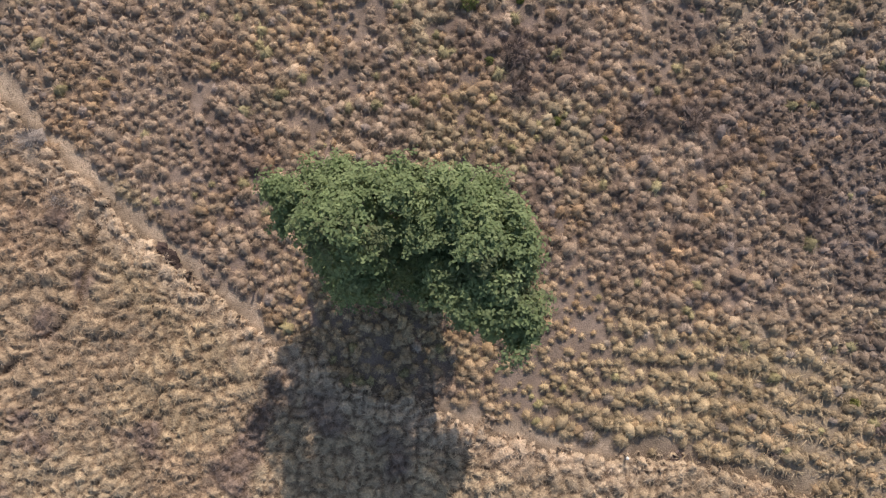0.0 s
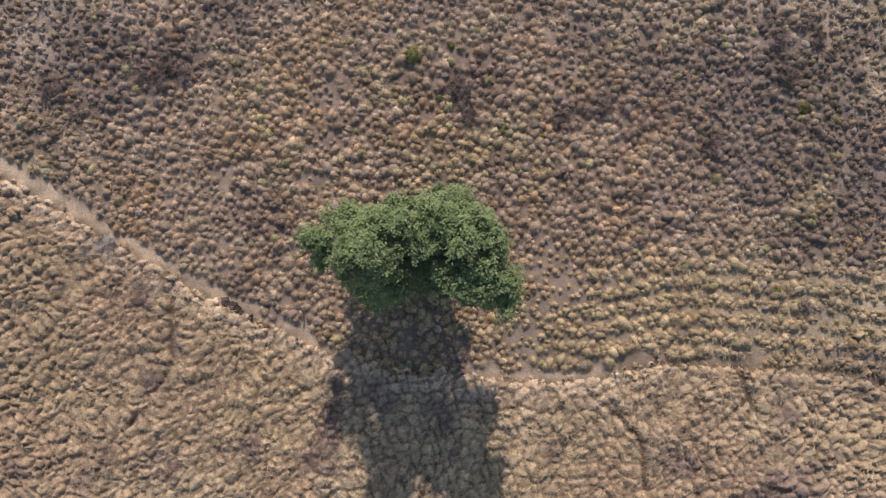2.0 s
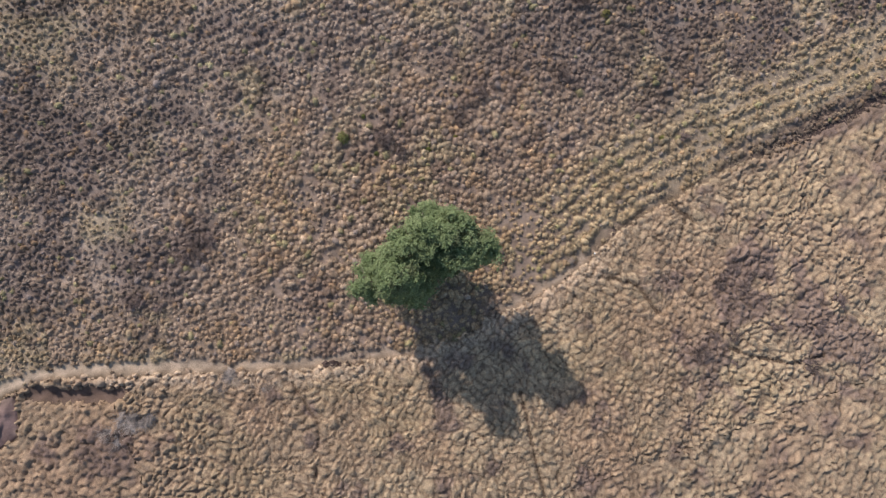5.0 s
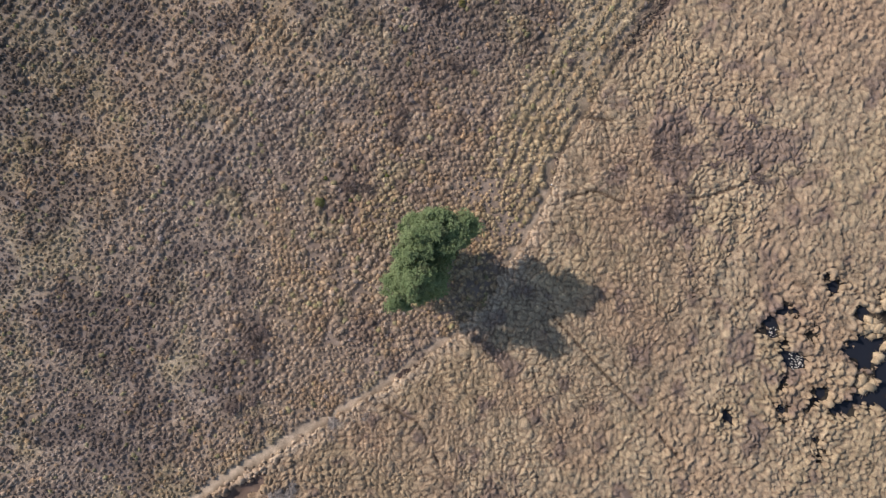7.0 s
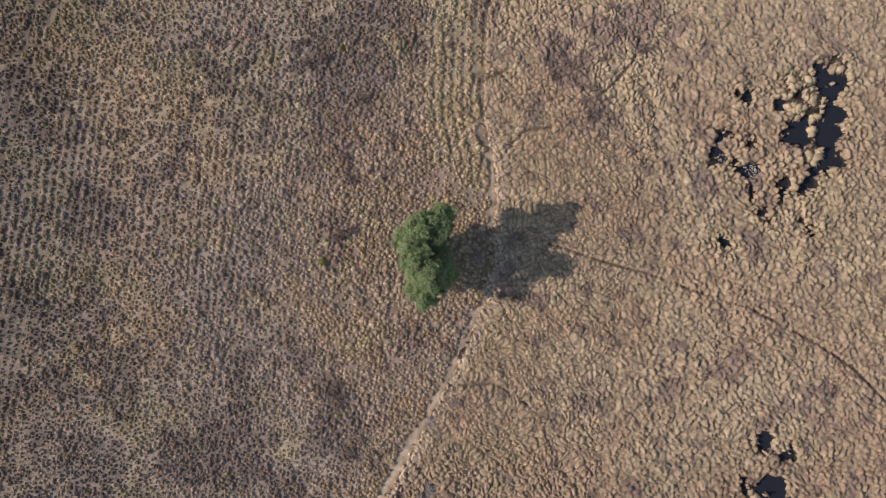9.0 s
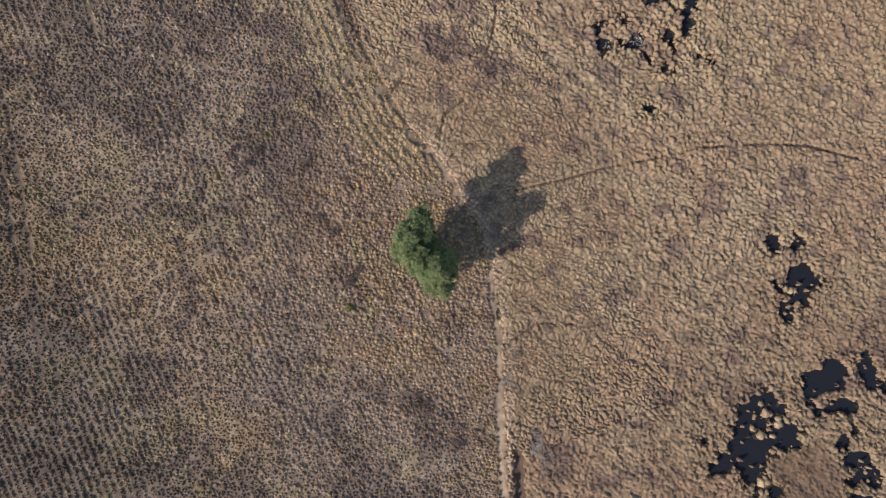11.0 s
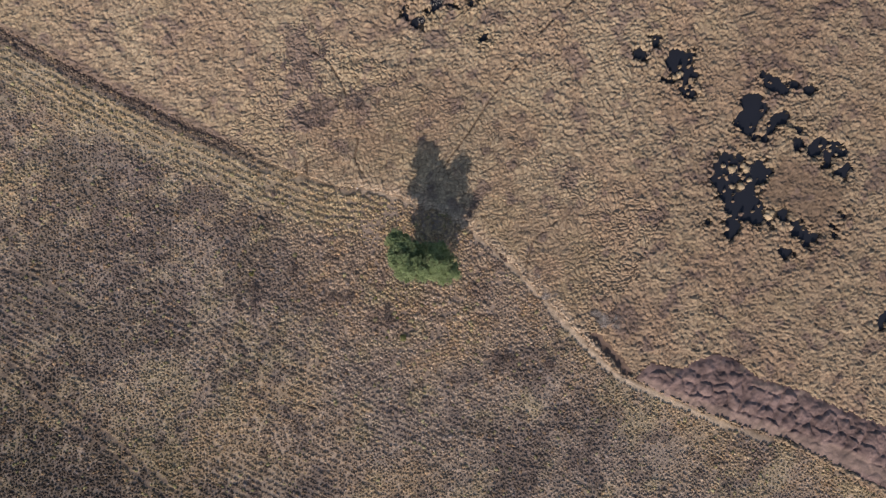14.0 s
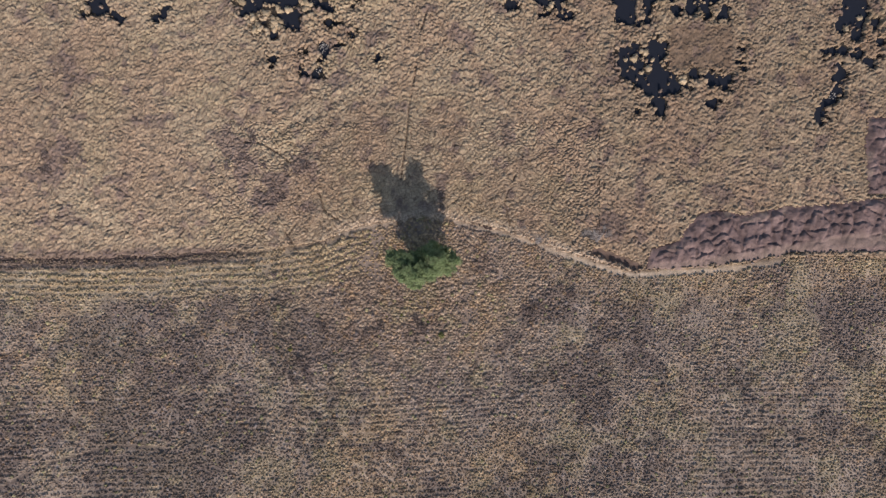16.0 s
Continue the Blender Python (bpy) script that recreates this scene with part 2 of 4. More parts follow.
# ---------------------------------------------------------------- materials
def material(name, rough=0.9, bump=0.4, grain=30.0, tint="tint", spread=0.35, gloss=0.15):
    """A matt natural surface: the mesh's own tint, mottled at two scales, with fine relief."""
    m = bpy.data.materials.new(name)
    m.use_nodes = True
    nt = m.node_tree
    bsdf = nt.nodes["Principled BSDF"]
    bsdf.inputs["Roughness"].default_value = rough
    bsdf.inputs["Specular IOR Level"].default_value = gloss
    att = nt.nodes.new("ShaderNodeAttribute")
    att.attribute_name = tint
    geo = nt.nodes.new("ShaderNodeNewGeometry")
    fine, coarse = nt.nodes.new("ShaderNodeTexNoise"), nt.nodes.new("ShaderNodeTexNoise")
    fine.inputs["Scale"].default_value, fine.inputs["Detail"].default_value = grain, 4
    coarse.inputs["Scale"].default_value, coarse.inputs["Detail"].default_value = 0.9, 3
    for n in (fine, coarse):
        nt.links.new(geo.outputs["Position"], n.inputs["Vector"])
    add = nt.nodes.new("ShaderNodeMath")
    add.operation = "ADD"
    nt.links.new(fine.outputs["Fac"], add.inputs[0])
    nt.links.new(coarse.outputs["Fac"], add.inputs[1])
    ramp = nt.nodes.new("ShaderNodeMapRange")
    ramp.inputs["From Min"].default_value, ramp.inputs["From Max"].default_value = 0.6, 1.4
    ramp.inputs["To Min"].default_value, ramp.inputs["To Max"].default_value = 1 - spread, 1 + spread
    nt.links.new(add.outputs[0], ramp.inputs["Value"])
    mul = nt.nodes.new("ShaderNodeVectorMath")
    mul.operation = "SCALE"
    nt.links.new(att.outputs["Color"], mul.inputs[0])
    nt.links.new(ramp.outputs[0], mul.inputs["Scale"])
    nt.links.new(mul.outputs[0], bsdf.inputs["Base Color"])
    bmp = nt.nodes.new("ShaderNodeBump")
    bmp.inputs["Strength"].default_value, bmp.inputs["Distance"].default_value = bump, 0.05
    nt.links.new(fine.outputs["Fac"], bmp.inputs["Height"])
    nt.links.new(bmp.outputs[0], bsdf.inputs["Normal"])
    return m


def leafy(name, rough=0.8):
    """Leaves: the mesh's own tint, varied leaf by leaf, with some light let through."""
    m = bpy.data.materials.new(name)
    m.use_nodes = True
    nt = m.node_tree
    bsdf, out = nt.nodes["Principled BSDF"], nt.nodes["Material Output"]
    bsdf.inputs["Roughness"].default_value = rough
    bsdf.inputs["Specular IOR Level"].default_value = 0.1
    att, geo = nt.nodes.new("ShaderNodeAttribute"), nt.nodes.new("ShaderNodeNewGeometry")
    att.attribute_name = "tint"
    hue = nt.nodes.new("ShaderNodeHueSaturation")
    vary = nt.nodes.new("ShaderNodeMapRange")
    vary.inputs["To Min"].default_value, vary.inputs["To Max"].default_value = 0.88, 1.12
    nt.links.new(geo.outputs["Random Per Island"], vary.inputs["Value"])
    nt.links.new(vary.outputs[0], hue.inputs["Value"])
    nt.links.new(att.outputs["Color"], hue.inputs["Color"])
    nt.links.new(hue.outputs[0], bsdf.inputs["Base Color"])
    clear, mix = nt.nodes.new("ShaderNodeBsdfTranslucent"), nt.nodes.new("ShaderNodeMixShader")
    nt.links.new(hue.outputs[0], clear.inputs["Color"])
    mix.inputs[0].default_value = 0.38
    nt.links.new(bsdf.outputs[0], mix.inputs[1])
    nt.links.new(clear.outputs[0], mix.inputs[2])
    nt.links.new(mix.outputs[0], out.inputs["Surface"])
    return m


SOIL = material("soil", 0.95, 1.0, 16.0, spread=0.5)
DRY_GRASS = material("dry_grass", 0.9, 1.0, 11.0, spread=0.42, gloss=0.08)
MUD_MAT = material("dredged_mud", 0.8, 0.6, 6.0, spread=0.22, gloss=0.3)
BARK = material("bark", 0.9, 0.8, 18.0, spread=0.4)
WOOD = material("weathered_wood", 0.9, 0.6, 40.0, spread=0.3)
LEAF = leafy("leaf")

WATER = bpy.data.materials.new("pool_water")
WATER.use_nodes = True
b = WATER.node_tree.nodes["Principled BSDF"]
b.inputs["Base Color"].default_value = (0.02, 0.022, 0.03, 1)
b.inputs["Roughness"].default_value = 0.06
b.inputs["IOR"].default_value = 1.33
rip, rbm = WATER.node_tree.nodes.new("ShaderNodeTexNoise"), WATER.node_tree.nodes.new("ShaderNodeBump")
rip.inputs["Scale"].default_value = 2.5
rbm.inputs["Strength"].default_value, rbm.inputs["Distance"].default_value = 0.15, 0.02
WATER.node_tree.links.new(rip.outputs["Fac"], rbm.inputs["Height"])
WATER.node_tree.links.new(rbm.outputs[0], b.inputs["Normal"])


# ---------------------------------------------------------------- mesh helpers
def mesh_of(name, verts, tris=None, quads=None, tint=None, mat=None, soft=False):
    """A mesh from arrays of corners, three-sided and four-sided faces, and a tint for each corner."""
    me = bpy.data.meshes.new(name)
    verts = np.asarray(verts, np.float32).reshape(-1, 3)
    parts3 = np.asarray(tris if tris is not None else np.zeros((0, 3)), np.int32).reshape(-1, 3)
    parts4 = np.asarray(quads if quads is not None else np.zeros((0, 4)), np.int32).reshape(-1, 4)
    me.vertices.add(len(verts))
    me.vertices.foreach_set("co", verts.ravel())
    loops = np.concatenate([parts3.ravel(), parts4.ravel()])
    me.loops.add(len(loops))
    me.loops.foreach_set("vertex_index", loops)
    count = np.concatenate([np.full(len(parts3), 3), np.full(len(parts4), 4)]).astype(np.int32)
    me.polygons.add(len(count))
    me.polygons.foreach_set("loop_start", np.concatenate([[0], np.cumsum(count)[:-1]]).astype(np.int32))
    me.polygons.foreach_set("loop_total", count)
    me.update(calc_edges=True)
    if soft:
        me.polygons.foreach_set("use_smooth", np.ones(len(count), bool))
    if tint is not None:
        layer = me.color_attributes.new("tint", "FLOAT_COLOR", "POINT")
        rgba = np.ones((len(verts), 4), np.float32)
        rgba[:, :3] = tint
        layer.data.foreach_set("color", rgba.ravel())
    if mat:
        me.materials.append(mat)
    return me


def mix3(a, b, f):
    f = np.asarray(f)[..., None]
    return np.asarray(a) * (1 - f) + np.asarray(b) * f


# ---------------------------------------------------------------- grass tussocks
def tufts(x, y, z, radius, tall, tint, blades, width, rng, droop=0.6, vary=(0.62, 1.5), k=5, plump=0.0, lift=None):
    """Mounds of dry grass, each a lumpy dome with blades that arch outwards. Arrays of one value a tussock. plump: 0 peaked, 1 cushion-like."""
    n = len(x)
    verts, tris, quads, cols = [], [], [], []
    ang = (np.arange(k) / k * 2 * np.pi)[None] + rng.uniform(0, 6.28, (n, 1)) + rng.uniform(-0.25, 0.25, (n, k))
    squash = 1 + 0.28 * np.cos(2 * (ang - rng.uniform(0, 6.28, (n, 1))))
    r1 = radius[:, None] * rng.uniform(0.30 + 0.34 * plump, 0.70 + 0.15 * plump, (n, k)) * squash
    r2 = radius[:, None] * rng.uniform(0.78, 1.15, (n, k)) * squash
    ring1 = np.stack([x[:, None] + r1 * np.cos(ang), y[:, None] + r1 * np.sin(ang), z[:, None] + tall[:, None] * rng.uniform(0.45 + 0.32 * plump, 0.88 + 0.06 * plump, (n, k))], -1)
    ring2 = np.stack([x[:, None] + r2 * np.cos(ang), y[:, None] + r2 * np.sin(ang), z[:, None] + tall[:, None] * rng.uniform(-0.25, 0.1, (n, k)) - 0.04 - 0.14 * plump], -1)
    lean_x, lean_y = radius * rng.normal(0, 0.16, n), radius * rng.normal(0, 0.16, n)
    top = np.stack([x + lean_x, y + lean_y, z + tall * rng.uniform(0.72 + 0.18 * plump, 1.0 + 0.05 * plump, n)], -1)[:, None]
    dome = np.concatenate([top, ring1, ring2], 1)
    m = 2 * k + 1
    base = (np.arange(n) * m)[:, None]
    j = np.arange(k)
    tri = np.stack([np.zeros(k, int), 1 + j, 1 + (j + 1) % k], -1)
    quad = np.stack([1 + j, 1 + k + j, 1 + k + (j + 1) % k, 1 + (j + 1) % k], -1)
    verts.append(dome.reshape(-1, 3))
    tris.append((base[:, :, None] + tri[None]).reshape(-1, 3))
    quads.append((base[:, :, None] + quad[None]).reshape(-1, 4))
    cols.append(np.repeat(tint, m, 0) * rng.uniform(0.86, 1.14, (n * m, 1)))
    if blades:
        b = blades
        a = rng.uniform(0, 6.28, (n, b))
        c, s = np.cos(a), np.sin(a)
        start = radius[:, None] * rng.uniform(0.0, 0.85, (n, b))
        reach = start + radius[:, None] * rng.uniform(0.35, 0.95, (n, b))
        rise = tall[:, None] * rng.uniform(0.95, 1.5, (n, b)) * (1 - 0.45 * start / radius[:, None])
        w = width * rng.uniform(0.6, 1.3, (n, b))
        lean = rng.uniform(-0.25, 0.25, (n, b)) * reach

        def spot(r, side, up):
            return np.stack([x[:, None] + r * c - side * s, y[:, None] + r * s + side * c, z[:, None] + up], -1)

        low, tip = rise * 0.7, rise * droop
        if lift:
            # lying on the mound, the tip a little way off it
            low = tall[:, None] * 0.9 * (1 - (start / radius[:, None]) ** (1.6 + 1.4 * plump)) + 0.01
            tip = tall[:, None] * (0.9 * (1 - np.minimum(reach / radius[:, None], 1.0) ** (1.6 + 1.4 * plump)) + rng.uniform(0.1, 1.0, (n, b)) * lift)
        three = np.stack([spot(start, w, low), spot(start, -w, low), spot(reach, lean, tip)], 2)
        first = n * m + (np.arange(n * b) * 3)[:, None]
        verts.append(three.reshape(-1, 3))
        tris.append(first + np.array([[0, 1, 2]]))
        shade = np.repeat(tint, b, 0).reshape(n, b, 3) * rng.uniform(vary[0], vary[1], (n, b, 1))
        cols.append(np.repeat(shade.reshape(-1, 3), 3, 0))
    return np.concatenate(verts), np.concatenate(tris), np.concatenate(quads), np.concatenate(cols)


def seen_area(x, y):
    """The part of the plain that matters: a rounded area about the tree."""
    far = np.hypot(x, y)
    return (np.abs(x) < 76) & (far < 82) & ((far < 65) | (np.abs(y) < 42) | (x * y > 0))


def scatter(space, y0, y1, rng, reach=77, shake=0.36):
    """Uneven rows of places, about that far apart."""
    xs, ys = np.meshgrid(np.arange(-reach, reach, space), np.arange(y0, y1, space * 0.9))
    xs = xs + (np.arange(len(ys))[:, None] % 2) * space / 2
    return (xs + rng.uniform(-shake, shake, xs.shape) * space).ravel(), (ys + rng.uniform(-shake, shake, ys.shape) * space).ravel()


def rut_gap(x, y, ways):
    return np.min([line_gap(x, y, way) for way in ways], 0)


def pasture_edge(x, y):
    """Metres inside the pasture grass: below 0 on the path, in the ditch and on the mud."""
    trod = np.minimum(line_gap(x, y, PATH_EAST), line_gap(x, y, PATH_WEST))
    e = np.minimum(border_y(x) - y + 0.3, np.minimum(trod - 0.3 - 0.14 * smooth(6, 14, x), line_gap(x, y, DITCH_EAST) - 0.6))
    e = np.minimum(e, line_gap(x, y, MUD + MUD[:1]) * np.where(inside(x, y, MUD), -1, 1) - 0.25)
    return e + 0.8 * (fbm(x, y, 1.2, 28, 3) - 0.5)


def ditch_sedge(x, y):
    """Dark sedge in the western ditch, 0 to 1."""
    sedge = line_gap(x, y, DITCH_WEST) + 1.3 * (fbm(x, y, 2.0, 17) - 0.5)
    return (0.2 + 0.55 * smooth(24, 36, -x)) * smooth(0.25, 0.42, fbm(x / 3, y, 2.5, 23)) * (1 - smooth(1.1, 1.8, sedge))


def mown_strip(x, gap):
    """Paler rows of grass along the western ditch, 0 to 1."""
    return (1 - smooth(5.0, 7.5, gap + 1.5 * (fbm(x, gap, 6, 25) - 0.5))) * smooth(7, 13, -x)


def heath_share(x, y, gap):
    away = smooth(7, 20, np.hypot(x + 1, y + 3)) * smooth(3, 8, gap)
    mottle = 0.55 * fbm(x, y, 1.7, 81, 2) + 0.45 * fbm(x, y, 6.0, 84, 2)
    drift = np.maximum(patches(x, y, DARK_SOUTH), away * smooth(0.46, 0.60, fbm(x, y, 24, 83)))
    return away, smooth(0.54, 0.61, mottle + 0.17 * drift - 0.06 + 0.05 * away) * (1 - 0.85 * mown_strip(x, gap))


def pasture_base(x, y):
    """Colours of the pasture's grass: straw, rust and olive drifts, grey and dark heath farther out."""
    gap = border_y(x) - y
    away, heath = heath_share(x, y, gap)
    straw = mix3((0.455, 0.332, 0.215), (0.395, 0.292, 0.213), smooth(0.38, 0.62, fbm(x, y, 8, 61)))
    straw = mix3(straw, (0.37, 0.29, 0.235), 0.8 * away * smooth(0.25, 0.55, fbm(x, y, 12, 77)))
    straw = mix3(straw, (0.40, 0.26, 0.15), smooth(0.58, 0.74, fbm(x, y, 2.5, 71)) * (0.6 - 0.35 * away))
    straw = mix3(straw, (0.40, 0.325, 0.19), smooth(0.54, 0.70, fbm(x, y, 5, 73)) * 0.5)
    straw = mix3(straw, (0.45, 0.348, 0.212), 0.7 * mown_strip(x, gap))
    straw = mix3(straw, (0.47, 0.375, 0.25), 0.6 * smooth(0.5, 0.62, fbm(x, y, 2.4, 87, 2)) * smooth(16, 34, -x))
    straw = mix3(straw, mix3((0.24, 0.172, 0.135), (0.185, 0.140, 0.122), away), 0.72 * heath)
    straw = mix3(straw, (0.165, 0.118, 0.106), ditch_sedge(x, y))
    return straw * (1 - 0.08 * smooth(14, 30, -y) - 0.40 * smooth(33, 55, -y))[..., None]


def pasture_tint(x, y, rng):
    """Tussock by tussock: some stand out, rusty, olive or grey."""
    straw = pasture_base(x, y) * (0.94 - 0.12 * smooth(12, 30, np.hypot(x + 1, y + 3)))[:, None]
    n = len(x)
    pick = rng.uniform(0, 1, n)
    straw = mix3(straw, (0.40, 0.255, 0.14), np.where(pick < 0.06, 0.5, 0.0))
    straw = mix3(straw, (0.31, 0.29, 0.13), np.where((pick > 0.93) & (pick < 0.965), 0.55, 0.0))
    straw = mix3(straw, (0.27, 0.225, 0.21), np.where(pick > 0.965, 0.6, 0.0))
    return straw * np.exp(rng.normal(0, 0.14, n))[:, None]


def marsh_edge(x, y):
    """Metres inside the marsh grass: below 0 on the path, in pools, in the ditch and on the mud."""
    trod = np.minimum(line_gap(x, y, PATH_EAST), line_gap(x, y, PATH_WEST))
    e = np.minimum(y - border_y(x), np.minimum(trod - 0.3 - 0.14 * smooth(6, 14, x), line_gap(x, y, DITCH_EAST) - 0.38))
    e = np.minimum(e, -pool_depth(x, y) - 0.05)
    e = np.minimum(e, -blobs(x, y, ISLETS, 0.0) - 0.1)
    for poly in (MUD, MUD_ARM):
        e = np.minimum(e, line_gap(x, y, poly + poly[:1]) * np.where(inside(x, y, poly), -1, 1) + 0.35)
    return e + 0.7 * (fbm(x, y, 1.1, 29, 3) - 0.5)


def lawn_share(x, y):
    x0, y0, x1, y1 = ISLET_RECT
    return smooth(0, 1.2, np.minimum(np.minimum(x - x0, x1 - x), np.minimum(y - y0, y1 - y)))


def marsh_heath(x, y):
    return smooth(0.50, 0.68, fbm(x, y, 2.2, 82, 3) + 0.26 * patches(x, y, DARK_NORTH) - 0.085)


def marsh_tint(x, y, rng):
    """Colours of the marsh cushions."""
    straw = mix3((0.465, 0.357, 0.24), (0.418, 0.31, 0.209), smooth(0.35, 0.65, fbm(x, y, 10, 62)))
    straw = mix3(straw, (0.455, 0.348, 0.215), smooth(0.52, 0.7, fbm(x, y, 7, 72)) * 0.45)
    straw = mix3(straw, (0.44, 0.295, 0.20), smooth(0.5, 0.66, fbm(x, y, 6, 76)) * 0.42)
    straw = mix3(straw, (0.27, 0.188, 0.13), 0.8 * lawn_share(x, y))
    straw = mix3(straw, (0.215, 0.155, 0.138), 0.75 * marsh_heath(x, y))
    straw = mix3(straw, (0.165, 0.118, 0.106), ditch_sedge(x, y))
    straw = straw * (1 - 0.12 * smooth(6, 26, y))[:, None]
    straw = straw * (1 - smooth(8, 30, x)[:, None] * np.array((0.19, 0.205, 0.20)))
    edge = (1 - smooth(0.7, 2.4, y - border_y(x) + 1.6 * (fbm(x, y, 2.0, 78) - 0.5))) * (1 - smooth(16, 28, np.abs(x - 6)))
    straw = mix3(straw, (0.57, 0.44, 0.325), 0.7 * edge)
    return straw * np.exp(rng.normal(0, 0.05, len(x)))[:, None]


# ---------------------------------------------------------------- ground
def axis(lo, hi, step):
    far = [120, 200, 400, 900, 2400]
    return np.concatenate([[-v for v in far[::-1]], np.arange(lo, hi + step / 2, step), far])


gx, gy = axis(-80, 80, 0.55), axis(-69, 70, 0.55)
GX, GY = np.meshgrid(gx, gy)
GZ = height(GX, GY)
nx, ny = len(gx), len(gy)
north = smooth(-0.6, 0.6, GY - border_y(GX))
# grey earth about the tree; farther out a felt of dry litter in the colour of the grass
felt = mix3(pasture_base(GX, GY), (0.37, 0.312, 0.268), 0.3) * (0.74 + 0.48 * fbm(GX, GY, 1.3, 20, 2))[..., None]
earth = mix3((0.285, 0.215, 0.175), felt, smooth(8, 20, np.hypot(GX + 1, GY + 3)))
soil = mix3(earth, (0.15, 0.11, 0.075), north)
soil = soil * (0.72 + 0.56 * fbm(GX, GY, 5, 21))[..., None]
soil = mix3(soil, (0.17, 0.13, 0.118), 0.5 * patches(GX, GY, DARK_SOUTH))
bare = np.maximum(patches(GX, GY, BARE), 0.5 * smooth(0.66, 0.76, fbm(GX, GY, 6, 33)) * (1 - north))
bare = bare * (1 - 0.85 * smooth(14, 28, np.hypot(GX + 1, GY + 3)))
soil = mix3(soil, (0.31, 0.238, 0.19), 0.8 * bare)
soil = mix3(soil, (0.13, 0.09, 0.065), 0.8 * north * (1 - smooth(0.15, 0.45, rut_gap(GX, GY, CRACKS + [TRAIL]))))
trod = np.minimum(line_gap(GX, GY, PATH_EAST), line_gap(GX, GY, PATH_WEST)) + 0.35 * (fbm(GX, GY, 1.2, 40) - 0.5)
soil = mix3(soil, mix3((0.46, 0.36, 0.27), (0.57, 0.44, 0.32), smooth(5, 12, GX)), (1 - smooth(0.15, 0.65, trod)) * (1 - 0.8 * smooth(42, 54, GX)))
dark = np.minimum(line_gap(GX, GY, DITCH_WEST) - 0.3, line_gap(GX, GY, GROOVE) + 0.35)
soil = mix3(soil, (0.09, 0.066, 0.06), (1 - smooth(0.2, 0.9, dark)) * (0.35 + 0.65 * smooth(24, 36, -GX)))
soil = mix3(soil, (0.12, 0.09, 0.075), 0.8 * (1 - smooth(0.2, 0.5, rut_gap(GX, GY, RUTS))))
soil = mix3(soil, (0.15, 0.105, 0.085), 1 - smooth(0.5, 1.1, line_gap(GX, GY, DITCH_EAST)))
soil = mix3(soil, (0.03, 0.026, 0.022), smooth(-1.3, 0.0, pool_depth(GX, GY)))
idx = np.arange(nx * ny).reshape(ny, nx)
quads = np.stack([idx[:-1, :-1], idx[:-1, 1:], idx[1:, 1:], idx[1:, :-1]], -1).reshape(-1, 4)
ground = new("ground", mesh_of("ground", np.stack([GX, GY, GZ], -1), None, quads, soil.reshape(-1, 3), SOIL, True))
tagged(ground, "dry brown earth with a trodden footpath and ditches", "ground", kind="structure")

water = new("water", mesh_of("water", [(-80, 15, -0.2), (80, 15, -0.2), (80, 70, -0.2), (-80, 70, -0.2)], None, [[0, 1, 2, 3]], None, WATER))
tagged(water, "still black water standing in the marsh pools", "water", kind="structure")


def grow(name, x, y, radius, tall, tint, tiers, rng, label, lift, vary, plump):
    """One mesh of tussocks: many fine blades on those about the tree, fewer and broader ones farther out."""
    z = height(x, y)
    far = np.hypot(x + 2.7, y + 1.7) + rng.uniform(-2, 2, len(x))
    pieces, count, inner = [], 0, 0.0
    for outer, blades, width in tiers:
        ok = (far >= inner) & (far < outer)
        inner = outer
        v, t, q, c = tufts(x[ok], y[ok], z[ok], radius[ok], tall[ok], tint[ok], blades, width, rng, 0.6, vary, 6 if outer < 30 else 4, plump, lift)
        pieces.append((v, t + count, q + count, c))
        count += len(v)
    # loose blades lie tangled between the farther tussocks
    n = 160000
    x, y = rng.uniform(-76, 76, n), rng.uniform(-69, 6, n)
    ok = seen_area(x, y) & (pasture_edge(x, y) > 0.1) & (np.hypot(x + 2.7, y + 1.7) > 14) & (rut_gap(x, y, RUTS + [GROOVE]) > 0.2)
    x, y = x[ok], y[ok]
    n = len(x)
    low = height(x, y) + rng.uniform(0.03, 0.17, n)
    a, long, w = rng.uniform(0, 6.28, n), rng.uniform(0.18, 0.5, n), rng.uniform(0.018, 0.045, n)
    cs, sn = np.cos(a), np.sin(a)
    tri = np.stack([np.stack([x - w * sn, y + w * cs, low], -1), np.stack([x + w * sn, y - w * cs, low], -1),
                    np.stack([x + long * cs, y + long * sn, low + rng.uniform(-0.02, 0.12, n)], -1)], 1)
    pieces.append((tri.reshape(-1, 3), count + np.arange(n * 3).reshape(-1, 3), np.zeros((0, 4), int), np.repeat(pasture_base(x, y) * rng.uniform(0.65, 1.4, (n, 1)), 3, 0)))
    v, t, q, c = (np.concatenate(p) for p in zip(*pieces))
    ob = new(name, mesh_of(name, v, t, q, c, DRY_GRASS))
    return tagged(ob, label, "grass", kind="stuff")


